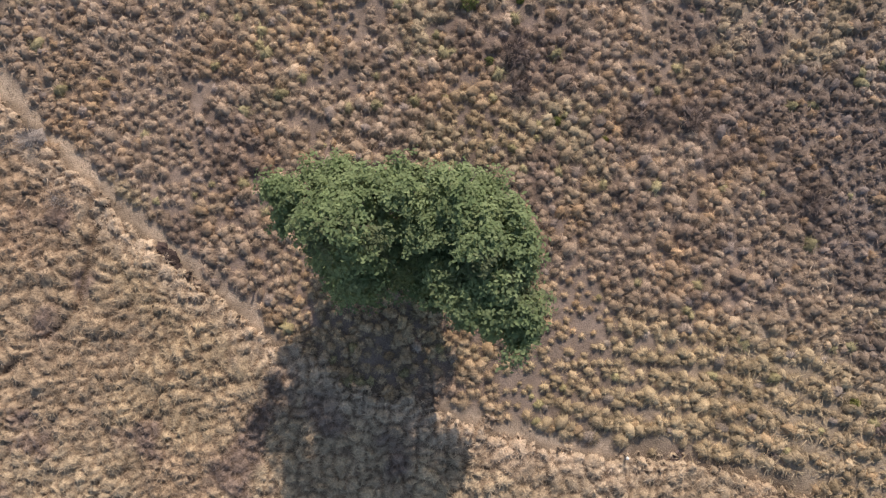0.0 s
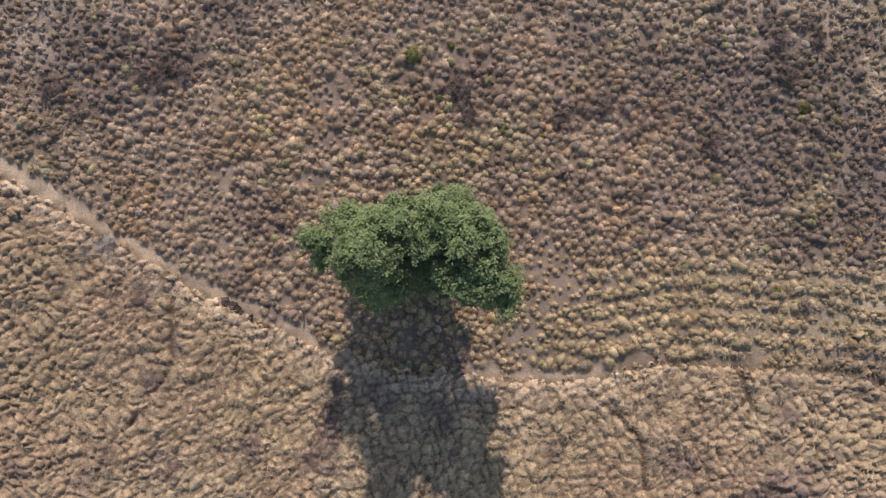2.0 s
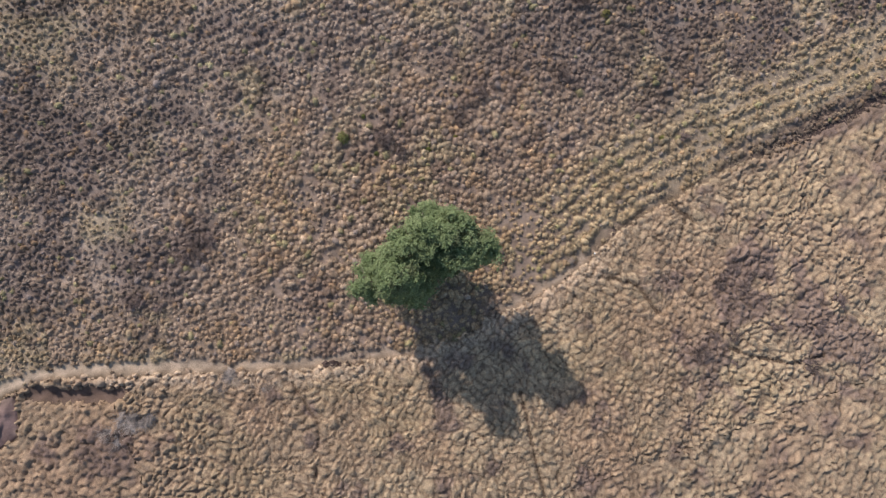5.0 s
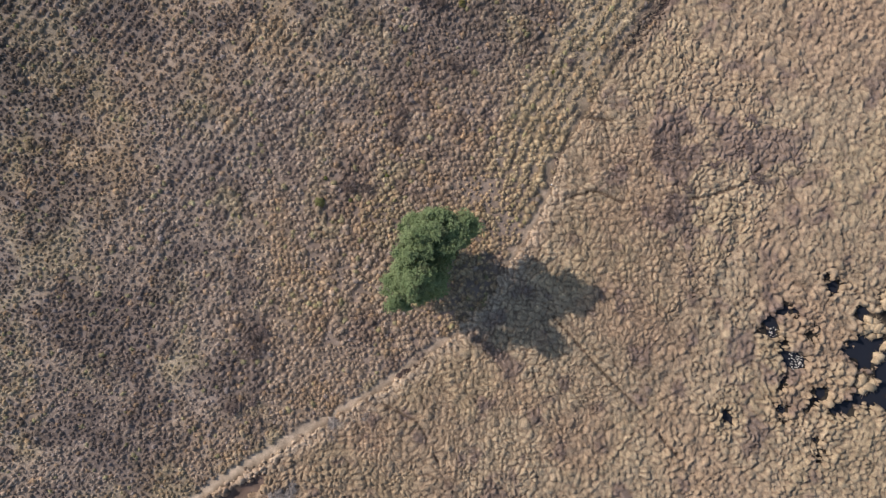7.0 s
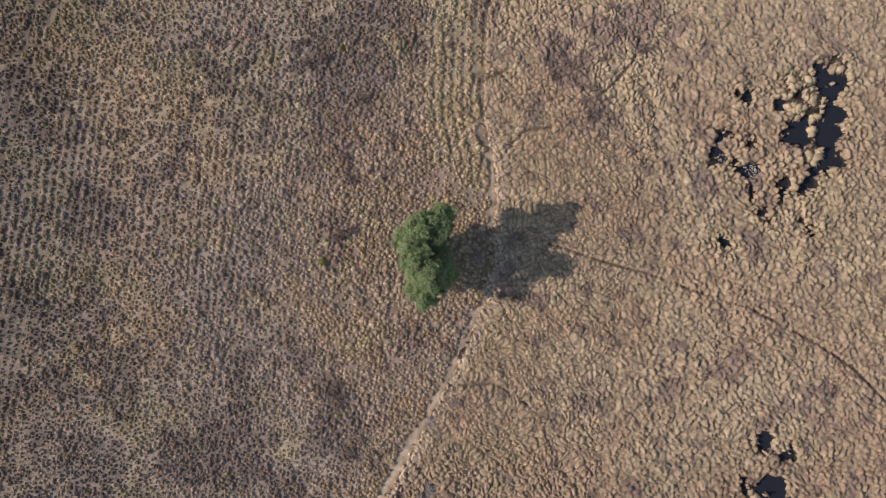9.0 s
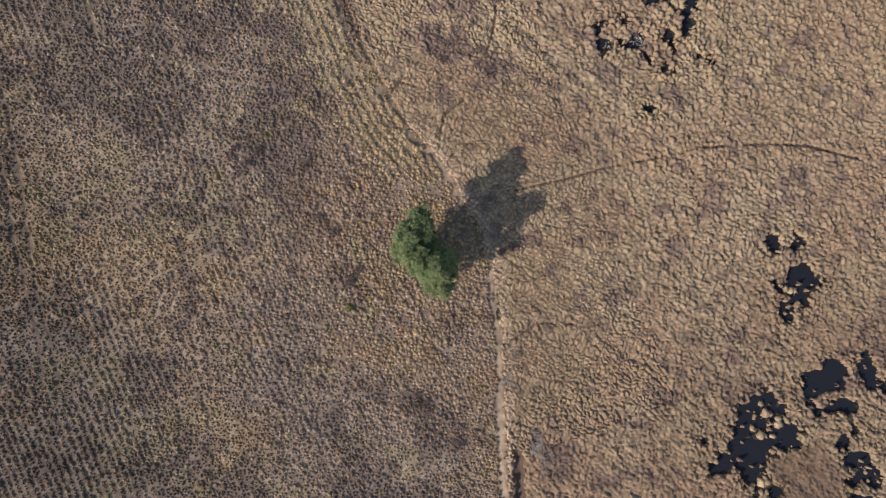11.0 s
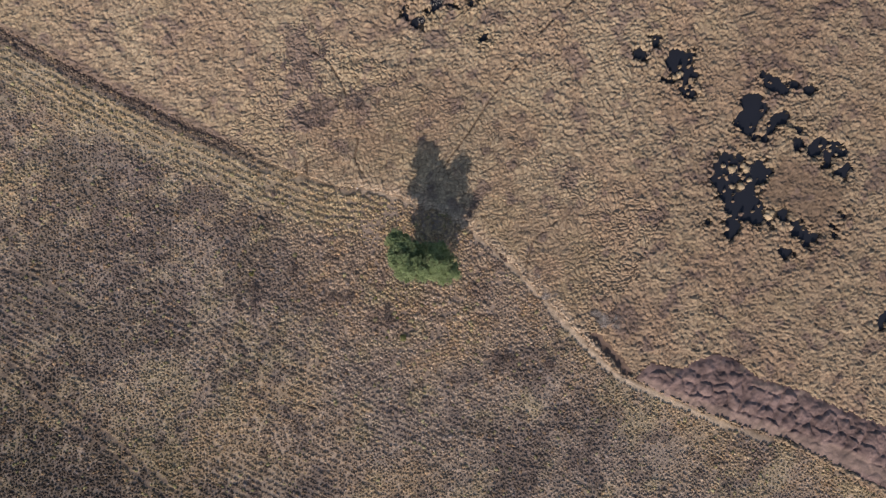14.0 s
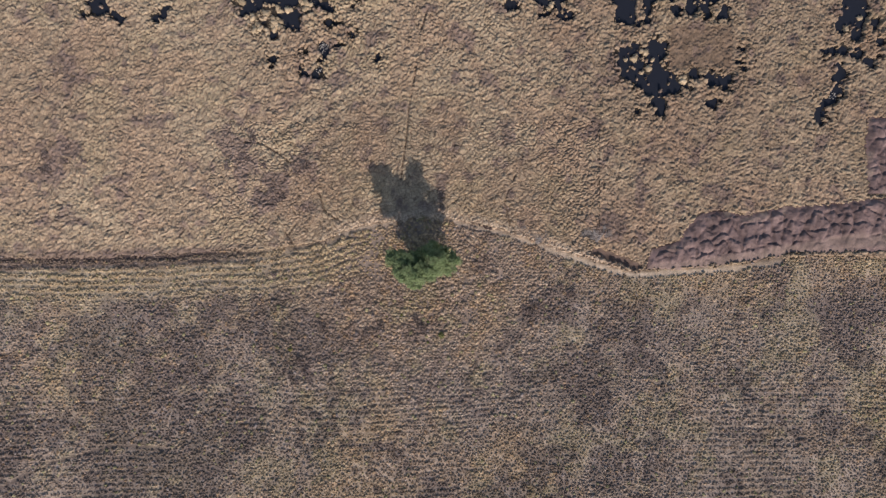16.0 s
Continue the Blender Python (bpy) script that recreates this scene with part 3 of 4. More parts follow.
def pasture():
    rng = np.random.default_rng(3)
    x, y = scatter(0.47, -69, 6, rng)
    gap = border_y(x) - y
    # old furrows run east to west across the far pasture, mown rows along the western ditch
    lined = smooth(12, 26, -y) * smooth(0.30, 0.62, fbm(x, y, 15, 19))
    wave = y + 4.0 * fbm(x, y, 26, 18)
    y = y - (0.35 + 0.3 * smooth(32, 44, -y)) * lined * (wave - 0.9 * np.round(wave / 0.9))
    strip = mown_strip(x, gap)
    wave = gap + 1.3 * fbm(x, y, 7, 26)
    y = y + 0.42 * strip * (wave - 1.1 * np.round(wave / 1.1))
    x, y = (np.concatenate(p) for p in zip((x, y), far_places(rng, -1)))
    bare = np.maximum(patches(x, y, BARE), 0.6 * smooth(0.62, 0.74, fbm(x, y, 6, 33)))
    near = seen_area(x, y)
    keep = (pasture_edge(x, y) > 0.0) & (rng.uniform(0, 1, len(x)) > 0.05 + 0.22 * bare * (1 - 0.6 * smooth(15, 28, np.hypot(x + 1, y + 3)))) & (rut_gap(x, y, RUTS + [GROOVE]) > 0.22)
    x, y, bare, near = x[keep], y[keep], bare[keep], near[keep]
    size = np.exp(rng.normal(0, 0.24, len(x))) * (1 - 0.38 * bare) * (0.86 + 0.3 * vnoise(x, y, 3.0, 15))
    size = np.minimum(size, 1.7) * np.where(near, 1.0, 4.2)
    radius = (0.27 - 0.02 * smooth(12, 30, np.hypot(x + 1, y + 3))) * size
    tall = (0.25 * size ** 0.7) * rng.uniform(0.75, 1.25, len(x))
    tiers = [(17, 60, 0.014), (26, 32, 0.02), (40, 13, 0.03), (200, 5, 0.048)]
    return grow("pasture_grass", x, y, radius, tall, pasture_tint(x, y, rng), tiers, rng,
                "dry brown and straw-coloured grass tussocks on rough pasture", 0.6, (0.55, 1.4), 0.3)


def far_places(rng, side):
    """Coarse places for the grass beyond the seen area, on one side of the border."""
    x, y = scatter(2.4, -130, 130, rng, 130)
    ok = ~seen_area(x, y) & (np.hypot(x, y) < 130) & ((y - border_y(x)) * side > 0)
    return x[ok], y[ok]


def fleece(x, y):
    """Height of the marsh mat over the plain and how far a place is from the crevices between its cushions."""
    wx = 0.86 * x + 0.51 * y + 0.45 * fbm(x, y, 0.6, 31, 2) + 1.8 * fbm(x, y, 3.4, 14, 2)
    wy = 0.86 * y - 0.51 * x + 0.45 * fbm(x, y, 0.6, 35, 2) + 1.8 * fbm(x, y, 3.1, 12, 2)
    seam, _, _, chance = cells(wx, wy, 0.66, 37, 1.1)
    small, _, _, luck = cells(wx, wy, 0.37, 43, 1.0)
    split, _, _, _ = cells(wx + 0.9 * fbm(x, y, 2.5, 32), wy + 0.9 * fbm(x, y, 2.5, 34), 2.3, 45, 1.2)
    split = (1 - smooth(0.02, 0.11, split)) * smooth(0.36, 0.62, vnoise(x, y, 1.7, 38))
    rut = np.exp(-((line_gap(x, y, TRAIL) / 0.16) ** 2)) * smooth(0.2, 0.4, vnoise(x, y, 2.2, 46))
    rut = np.maximum(rut, np.exp(-((rut_gap(x, y, CRACKS) / 0.15) ** 2)) * smooth(0.2, 0.45, vnoise(x, y, 1.8, 49)))
    wet = smooth(-2.4, -0.5, blobs(x, y, POOLS, 0.6))
    lawn, heath = lawn_share(x, y), marsh_heath(x, y)
    top, knob = smooth(-0.04, 0.46, seam), smooth(-0.04, 0.36, small)
    z = 0.245 * top * (0.45 + chance) * (1 + 0.6 * wet) + 0.115 * knob * (0.5 + luck) * (1 - 0.5 * wet)
    z = z * (1 - 0.35 * lawn) * (1 - 0.2 * smooth(14, 34, -x)) + 0.30 * (fbm(x, y, 1.1, 13, 2) - 0.4) + 0.09 * (fbm(x, y, 0.34, 39, 2) - 0.5) * (1 + heath)
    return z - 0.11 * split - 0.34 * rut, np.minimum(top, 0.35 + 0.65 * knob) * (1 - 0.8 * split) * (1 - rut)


def marsh():
    """Cushions grown together into a mat, with blades all over it: a fine grid about the tree, coarser ones farther out."""
    rng = np.random.default_rng(4)
    sheets, count = [], 0
    for pace, x0, x1, y0, y1 in [(0.1, -34, 26, -4, 20), (0.152, -76, 76, -5, 69), (1.0, -130, 130, -6, 130)]:
        xs, ys = np.meshgrid(np.arange(x0, x1, pace), np.arange(y0, y1, pace))
        xs = xs + rng.uniform(-0.42, 0.42, xs.shape) * pace
        ys = ys + rng.uniform(-0.42, 0.42, ys.shape) * pace
        ok = seen_area(xs, ys)
        if pace == 1.0:
            ok = ~seen_area(xs * 1.02, ys * 1.02) & (np.hypot(xs, ys) < 130)
        elif pace > 0.15:
            ok &= ~((xs > -34 + pace) & (xs < 26 - pace) & (ys < 20 - pace))
        z, open_top = fleece(xs, ys)
        e = marsh_edge(xs, ys) + 0.4 * (open_top - 0.6)
        ok &= e > -0.25
        rim = smooth(-0.15, 0.3, e)
        z = height(xs, ys) + (z + 0.03) * rim - 0.3 * (1 - rim)
        tint = marsh_tint(xs.ravel(), ys.ravel(), rng).reshape(xs.shape + (3,))
        # shade of the crevices, painted into the mat's tint as dark brown
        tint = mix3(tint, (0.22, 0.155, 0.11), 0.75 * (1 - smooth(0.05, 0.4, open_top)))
        ids = np.arange(xs.size).reshape(xs.shape)
        quads = np.stack([ids[:-1, :-1], ids[:-1, 1:], ids[1:, 1:], ids[1:, :-1]], -1)[ok[:-1, :-1] & ok[1:, 1:]]
        used = np.unique(quads)
        remap = np.zeros(xs.size, int)
        remap[used] = np.arange(len(used))
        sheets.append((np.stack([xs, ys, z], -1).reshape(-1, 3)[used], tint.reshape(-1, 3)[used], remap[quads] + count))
        count += len(used)
    sheet_v, sheet_c, quads = (np.concatenate(piece) for piece in zip(*sheets))
    corners = sheet_v[quads]
    hearts = corners.mean(1)
    area = np.repeat([0.01, 0.152 ** 2, 0.1], [len(piece[2]) for piece in sheets])
    far = np.hypot(hearts[:, 0] + 2.7, hearts[:, 1] + 1.7)
    close = 1 - smooth(16, 30, far)
    got, cols = [], []
    for n, weight, width, lo, hi in [(80000, 1.02 - close, 0.034, 0.12, 0.30), (180000, close, 0.014, 0.10, 0.30)]:
        pick = rng.choice(len(quads), n, p=weight * area / (weight * area).sum())
        c = corners[pick]
        u, v = rng.uniform(0, 1, (n, 1)), rng.uniform(0, 1, (n, 1))
        at = (c[:, 0] * (1 - u) + c[:, 1] * u) * (1 - v) + (c[:, 3] * (1 - u) + c[:, 2] * u) * v
        lie = np.cross(c[:, 2] - c[:, 0], c[:, 3] - c[:, 1])
        lie /= np.linalg.norm(lie, axis=1)[:, None] + 1e-9
        ax, ay = lie[:, 0] + rng.normal(0, 0.35, n), lie[:, 1] + rng.normal(0, 0.35, n)
        norm = np.hypot(ax, ay) + 1e-6
        ax, ay = ax / norm, ay / norm
        long, w = rng.uniform(lo, hi, n), width * rng.uniform(0.6, 1.3, n)
        side = np.stack([-ay * w, ax * w, np.zeros(n)], -1)
        tip = at + np.stack([long * ax, long * ay, long * rng.uniform(-0.1, 0.4, n)], -1)
        got.append(np.stack([at + side, at - side, tip], 1).reshape(-1, 3))
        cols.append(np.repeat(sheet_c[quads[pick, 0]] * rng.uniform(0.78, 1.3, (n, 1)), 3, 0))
    blades = np.concatenate(got)
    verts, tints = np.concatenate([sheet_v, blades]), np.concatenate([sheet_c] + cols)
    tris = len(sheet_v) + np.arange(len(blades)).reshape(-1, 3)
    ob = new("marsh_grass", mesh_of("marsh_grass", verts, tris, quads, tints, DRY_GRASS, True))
    return tagged(ob, "pale tan cushions of dry marsh grass grown together", "grass", kind="stuff")


pasture()
marsh()


# ---------------------------------------------------------------- dredged mud
def mud_bank(name, poly, x0, x1, y0, y1, label):
    step = 0.12
    xs, ys = np.meshgrid(np.arange(x0, x1, step), np.arange(y0, y1, step))
    # bucket loads lie side by side as rounded lobes, each rising towards its northern edge
    wx = xs + 2.2 * (fbm(xs, ys, 2.6, 50) - 0.5) + 0.5 * (fbm(xs, ys, 0.7, 51) - 0.5)
    wy = ys + 2.2 * (fbm(xs, ys, 2.4, 55) - 0.5) + 0.7 * (fbm(xs, ys, 0.7, 56) - 0.5) - 0.12 * xs
    seam, ox, oy, chance = cells(wx, wy, 2.2, 57, 1.15)
    lobe = smooth(0.0, 0.55, seam) ** 0.6
    z = 0.12 + 0.16 * fbm(xs, ys, 5, 52) + 0.34 * lobe * (0.65 + 0.5 * chance) + 0.2 * oy * lobe
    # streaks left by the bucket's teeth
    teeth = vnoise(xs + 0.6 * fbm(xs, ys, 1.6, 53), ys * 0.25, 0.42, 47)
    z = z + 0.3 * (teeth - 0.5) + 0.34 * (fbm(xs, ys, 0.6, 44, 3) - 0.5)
    low = (1 - smooth(0.5, 1.5, line_gap(xs, ys, TRACK) + 1.2 * (fbm(xs, ys, 3, 42) - 0.5))) if poly is MUD else 0 * xs
    z = 0.1 + (z - 0.1) * (1 - 0.7 * low)
    edge = line_gap(xs, ys, poly + poly[:1]) * np.where(inside(xs, ys, poly), 1, -1) + 0.9 * (fbm(xs, ys, 1.8, 58) - 0.5)
    z = np.where(edge > 0, np.maximum(z, 0.08), 0) * smooth(0, 1.4, edge) - 0.5 * (1 - smooth(-0.4, 0.2, edge)) + 0.06
    tint = mix3((0.132, 0.087, 0.08), (0.21, 0.142, 0.128), smooth(0.3, 0.7, fbm(xs, ys, 2.5, 66)))
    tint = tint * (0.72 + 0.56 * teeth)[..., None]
    tint = mix3(tint, (0.33, 0.25, 0.185), 0.55 * smooth(0.5, 0.8, fbm(xs, ys, 1.5, 69)) * (1 - smooth(0.4, 1.8, edge)))
    tint = mix3(tint, (0.30, 0.218, 0.168) * (0.75 + 0.5 * fbm(xs, ys, 0.9, 67))[..., None], 0.4 * low)
    ok = (edge > -0.5)
    ids = np.arange(xs.size).reshape(xs.shape)
    quads = np.stack([ids[:-1, :-1], ids[:-1, 1:], ids[1:, 1:], ids[1:, :-1]], -1)[ok[:-1, :-1] & ok[1:, 1:]]
    used = np.unique(quads)
    remap = np.zeros(xs.size, int)
    remap[used] = np.arange(len(used))
    verts = np.stack([xs, ys, z], -1).reshape(-1, 3)[used]
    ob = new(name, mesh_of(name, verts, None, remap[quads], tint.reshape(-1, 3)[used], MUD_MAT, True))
    return tagged(ob, label, "mud", kind="stuff")


mud_bank("mud_heap", MUD, 31, 79, -4, 11, "brown dredged mud dumped in ragged slabs along the ditch")
mud_bank("mud_heap", MUD_ARM, 65, 79, 9, 24, "brown dredged mud strip beside the marsh")


# ---------------------------------------------------------------- tree
def tube(points, radii, sides=8):
    """Corners and faces of a tapered limb through the points."""
    pts = [Vector(p) for p in points]
    verts, quads = [], []
    for i, p in enumerate(pts):
        ahead = (pts[min(i + 1, len(pts) - 1)] - pts[max(i - 1, 0)]).normalized()
        side = ahead.cross(Vector((0.3, 0.9, 0.2))).normalized()
        up = side.cross(ahead)
        for k in range(sides):
            a = 2 * math.pi * k / sides
            r = radii[i] * (1 + 0.15 * math.sin(3 * a + i))
            verts.append(p + side * (r * math.cos(a)) + up * (r * math.sin(a)))
    for i in range(len(pts) - 1):
        for k in range(sides):
            quads.append((i * sides + k, i * sides + (k + 1) % sides, (i + 1) * sides + (k + 1) % sides, (i + 1) * sides + k))
    return [tuple(v) for v in verts], quads


def bend(a, b, sag, rng, n=6):
    """A crooked way from a to b."""
    a, b = np.array(a, float), np.array(b, float)
    t = np.linspace(0, 1, n)[:, None]
    p = a + (b - a) * t
    p[:, 2] += sag * np.sin(np.pi * t[:, 0])
    p[1:-1] += rng.normal(0, 0.07, (n - 2, 3)) * np.linalg.norm(b - a) / 2
    return [tuple(v) for v in p]


def child(name, me, parent, label=""):
    ob = new(name, me)
    ob.parent = parent
    return tagged(ob, label) if label else ob


# lobes of the crown: heart and half width
LOBES = [(-5.7, -1.1, 9.2, 0.9), (-5.6, -1.1, 7.9, 1.0), (-5.2, -0.8, 5.4, 1.1), (-4.6, -1.8, 9.0, 1.6), (-3.9, -3.0, 9.6, 1.5), (-3.7, -3.1, 7.8, 1.7),
         (-3.5, -1.5, 7.7, 1.7), (-3.1, -4.6, 1.8, 1.2), (-2.6, -3.3, 8.7, 1.7), (-2.2, -1.2, 2.0, 1.5), (-2.1, -4.7, 2.5, 1.3), (-2.3, -2.1, 7.3, 1.5), (-1.9, -1.9, 5.6, 1.5),
         (-1.2, -3.2, 6.0, 1.7), (-0.7, -3.0, 2.6, 1.7), (-0.7, -2.6, 8.2, 1.7), (-0.6, -0.8, 2.9, 1.7), (-0.4, -0.7, 7.5, 1.7), (0.4, 0.0, 4.5, 1.7),
         (0.5, -1.2, 9.7, 1.2), (0.7, -1.6, 7.9, 1.7), (0.7, -2.5, 3.8, 1.7), (-2.9, -1.8, 3.6, 1.4), (1.4, -0.6, 2.4, 1.6), (2.0, -1.9, 4.8, 1.7), (2.7, -1.5, 6.4, 1.4)]


def make_tree():
    rng = np.random.default_rng(12)
    tree = new("tree")
    tree.location = (-1.6, -1.6, 0)
    off = np.array([-1.6, -1.6, 0])
    feet = [(-2.6, -1.5, -0.2), (-1.2, -1.7, -0.2), (-0.3, -1.4, -0.2)]
    tops = [(-3.7, -2.0, 4.6), (-1.4, -2.2, 4.8), (0.9, -1.4, 4.2)]
    for foot, head in zip(feet, tops):
        v, q = tube([np.array(p) - off for p in bend(foot, head, 0.0, rng)], [0.38, 0.30, 0.26, 0.23, 0.20, 0.17], 10)
        child("trunk", mesh_of("trunk", v, None, q, np.tile((0.16, 0.125, 0.10), (len(v), 1)), BARK, True), tree, "rough grey-brown trunk")
    twigs_v, twigs_q = [], []
    for cx, cy, cz, r in LOBES:
        head = min(tops, key=lambda top: abs(cx - top[0]) + 0.3 * abs(cy - top[1]))
        if cz < 4.4:
            foot = feet[tops.index(head)]
            head = tuple(f + (h - f) * 0.3 for f, h in zip(foot, head))
        heart = (cx, cy, cz - 0.25 * r)
        v, q = tube([np.array(p) - off for p in bend(head, heart, 0.35, rng)], [0.15, 0.12, 0.10, 0.08, 0.06, 0.035], 6)
        child("limb", mesh_of("limb", v, None, q, np.tile((0.17, 0.135, 0.11), (len(v), 1)), BARK, True), tree)
        for _ in range(16):
            d = rng.normal(0, 1, 3)
            d /= np.linalg.norm(d)
            d[2] = abs(d[2]) * 0.9 - 0.2
            end = np.array(heart) + d * r * rng.uniform(0.75, 1.0)
            v, q = tube([np.array(p) - off for p in bend(heart, end, 0.1, rng, 4)], [0.035, 0.025, 0.018, 0.008], 4)
            twigs_q += [tuple(i + len(twigs_v) for i in f) for f in q]
            twigs_v += v
    child("twigs", mesh_of("twigs", twigs_v, None, twigs_q, np.tile((0.24, 0.20, 0.165), (len(twigs_v), 1)), BARK), tree)
    tagged(tree.children[-1], "thin pale twigs", kind="stuff")
    # boughs of leaves stand out from each lobe, and each bough bears many small sprays
    boughs = []
    for cx, cy, cz, r in LOBES:
        for _ in range(int((14 if cx < -1.5 and cy > -2 and cz < 4 else 7 if cz < 4 else 12) * r * r) + 3):
            d = rng.normal(0, 1, 3)
            d /= np.linalg.norm(d)
            if d[2] < -0.45:
                d[2] = -d[2]
            at = np.array([cx, cy, cz]) + d * r * rng.uniform(0.4, 0.8)
            boughs.append((*at, rng.uniform(0.22, 0.48), rng.uniform(0, 1), *d))
    boughs = np.array(boughs)
    n_b = len(boughs)
    per = 26
    pick = np.repeat(np.arange(n_b), per)
    d = rng.normal(0, 1, (len(pick), 3))
    d /= np.linalg.norm(d, axis=1)[:, None]
    d = d + 0.45 * boughs[pick, 5:8] + (0, 0, 0.15)
    mids = boughs[pick, :3] + d * boughs[pick, 3:4] * (0.3 + 1.1 * rng.uniform(0, 1, (len(pick), 1)) ** 1.3) * (1, 1, 0.75)
    mids[:, 2] = np.maximum(mids[:, 2], 0.25)
    k = 11
    n = len(pick) * k
    at = (mids[:, None] + rng.normal(0, 1, (len(pick), k, 3)) * rng.uniform(0.06, 0.13, (len(pick), 1, 1)) * (1, 1, 0.7)).reshape(n, 3)
    out = np.repeat(d, k, 0) * 0.5 + (0.08, -0.25, 0.65) + rng.normal(0, 0.35, (n, 3))
    out /= np.linalg.norm(out, axis=1)[:, None]
    along = np.cross(out, rng.normal(0, 1, (n, 3)))
    along /= np.linalg.norm(along, axis=1)[:, None]
    side = np.cross(out, along)
    long = rng.uniform(0.055, 0.10, (n, 1))
    four = np.stack([at - along * long, at + side * long * 0.55 + out * 0.012, at + along * long, at - side * long * 0.55 + out * 0.012], 1)
    first = (np.arange(n) * 4)[:, None]
    tris = np.concatenate([first + np.array([[0, 1, 2]]), first + np.array([[0, 2, 3]])])
    green = mix3((0.178, 0.238, 0.112), (0.295, 0.355, 0.182), boughs[pick, 4])
    green = mix3(green, (0.20, 0.20, 0.125), np.where(boughs[pick, 4] < 0.12, 0.5, 0.0))
    green = green * rng.uniform(0.8, 1.22, (len(pick), 1))
    crown = mesh_of("crown", four.reshape(-1, 3) - off, tris, None, np.repeat(green, k * 4, 0), LEAF)
    child("crown", crown, tree, "uneven dark green crown of small leaves")
    return tagged(tree, "broad green leafy tree with several trunks alone in dry grass", "tree")


make_tree()


# ---------------------------------------------------------------- low growth
def litter():
    """Short dry blades and straw lying between the tussocks."""
    rng = np.random.default_rng(21)
    n = 110000
    x, y = rng.uniform(-27, 22, n), rng.uniform(-17, 8, n)
    ok = y < border_y(x) + 0.6
    x, y = x[ok], y[ok]
    n = len(x)
    z = height(x, y) + rng.uniform(0.005, 0.05, n)
    a, long = rng.uniform(0, 6.28, n), rng.uniform(0.06, 0.2, n)
    c, s = np.cos(a), np.sin(a)
    w = rng.uniform(0.006, 0.016, n)
    tri = np.stack([np.stack([x - w * s, y + w * c, z], -1), np.stack([x + w * s, y - w * c, z], -1), np.stack([x + long * c, y + long * s, z + rng.uniform(0, 0.08, n)], -1)], 1)
    tint = mix3((0.40, 0.31, 0.22), (0.24, 0.18, 0.14), rng.uniform(0, 1, n))
    ob = new("grass_litter", mesh_of("grass_litter", tri, np.arange(n * 3).reshape(-1, 3), None, np.repeat(tint, 3, 0), DRY_GRASS))
    tagged(ob, "straw and short dry blades lying on bare earth", "straw", kind="stuff")


litter()


def clump(name, count, spread, radius, tall, tint, blades, width, seed, droop=0.6, plump=0.0):
    """A clump of tussocks about its own foot."""
    rng = np.random.default_rng(seed)
    r, a = spread * np.sqrt(rng.uniform(0, 1, count)), rng.uniform(0, 6.28, count)
    rad = radius * rng.uniform(0.75, 1.25, count)
    cols = np.array(tint) * rng.uniform(0.75, 1.25, (count, 1))
    v, t, q, c = tufts(r * np.cos(a), r * np.sin(a), np.full(count, -0.03), rad, rad * tall * rng.uniform(0.8, 1.2, count), cols, blades, width, rng, droop, (0.62, 1.4), 7, plump, 0.4 if plump else None)
    return mesh_of(name, v, t, q, c, DRY_GRASS)


def stand(ob, x, y, turn=0.0, size=1.0, sink=0.0):
    z = float(height(np.array([x]), np.array([y]))[0])
    return copy_thing(ob, pose(x, y, z - sink, 0, 0, turn) @ Matrix.Scale(size, 4)) if ob.users_collection and ob.get("placed") else place(ob, x, y, z - sink, turn, size)


def place(ob, x, y, z, turn, size):
    ob["placed"] = 1
    ob.matrix_basis = pose(x, y, z, 0, 0, turn) @ Matrix.Scale(size, 4)
    return ob


# dark twiggy shrubs of the heath patches
shrub_rng = np.random.default_rng(31)
SHRUBS = [tagged(new("heath_shrub", clump("heath_shrub", 7, 0.42, 0.34, 1.25, tint, 46, 0.014, 40 + i, 1.1)),
                 "dead grey-brown twiggy heath shrub among dry tussocks", "shrub", group="heath shrubs")
          for i, tint in enumerate([(0.17, 0.128, 0.112), (0.20, 0.15, 0.13), (0.15, 0.115, 0.10)])]
for spot in DARK_SOUTH[:11] + DARK_NORTH[:4]:
    for i in range(max(1, min(7, int(spot[2] * spot[2] * 1.1)))):
        a, r = shrub_rng.uniform(0, 6.28), spot[2] * math.sqrt(shrub_rng.uniform(0, 1)) * 0.9
        stand(SHRUBS[int(shrub_rng.integers(3))], spot[0] + r * math.cos(a), spot[1] + r * math.sin(a), shrub_rng.uniform(0, 360), shrub_rng.uniform(0.6, 1.15))

# pale dead brush by the eastern ditch and the path
for i, (x, y, size) in enumerate([(25.6, 2.4, 1.5), (27.2, 3.0, 1.2), (24.0, 2.6, 1.1), (16.4, 1.9, 1.0), (17.5, 2.5, 0.8), (14.0, 3.6, 0.8)]):
    brush = new("dead_brush", clump("dead_brush", 8, 0.55, 0.45, 0.9, (0.30, 0.255, 0.225), 60, 0.012, 60 + i, 1.2))
    tagged(brush, "pale grey leafless brush beside the ditch", "brush", group="dead brush")
    stand(brush, x, y, i * 50, size)

# islets of grass in the pools
for i, (x, y, r) in enumerate(ISLETS):
    islet = new("grass_islet", clump("grass_islet", max(2, int(r * r * 9)), max(0.05, r - 0.25), 0.5 if r > 0.4 else 0.34, 0.7, (0.43, 0.325, 0.21), 24, 0.03, 90 + i, 0.6, 0.8))
    tagged(islet, "round tan grass tussock standing in black water", "grass", group="pool islets")
    place(islet, x, y, float(height(np.array([x]), np.array([y]))[0]) - 0.04, i * 40, 1.0)

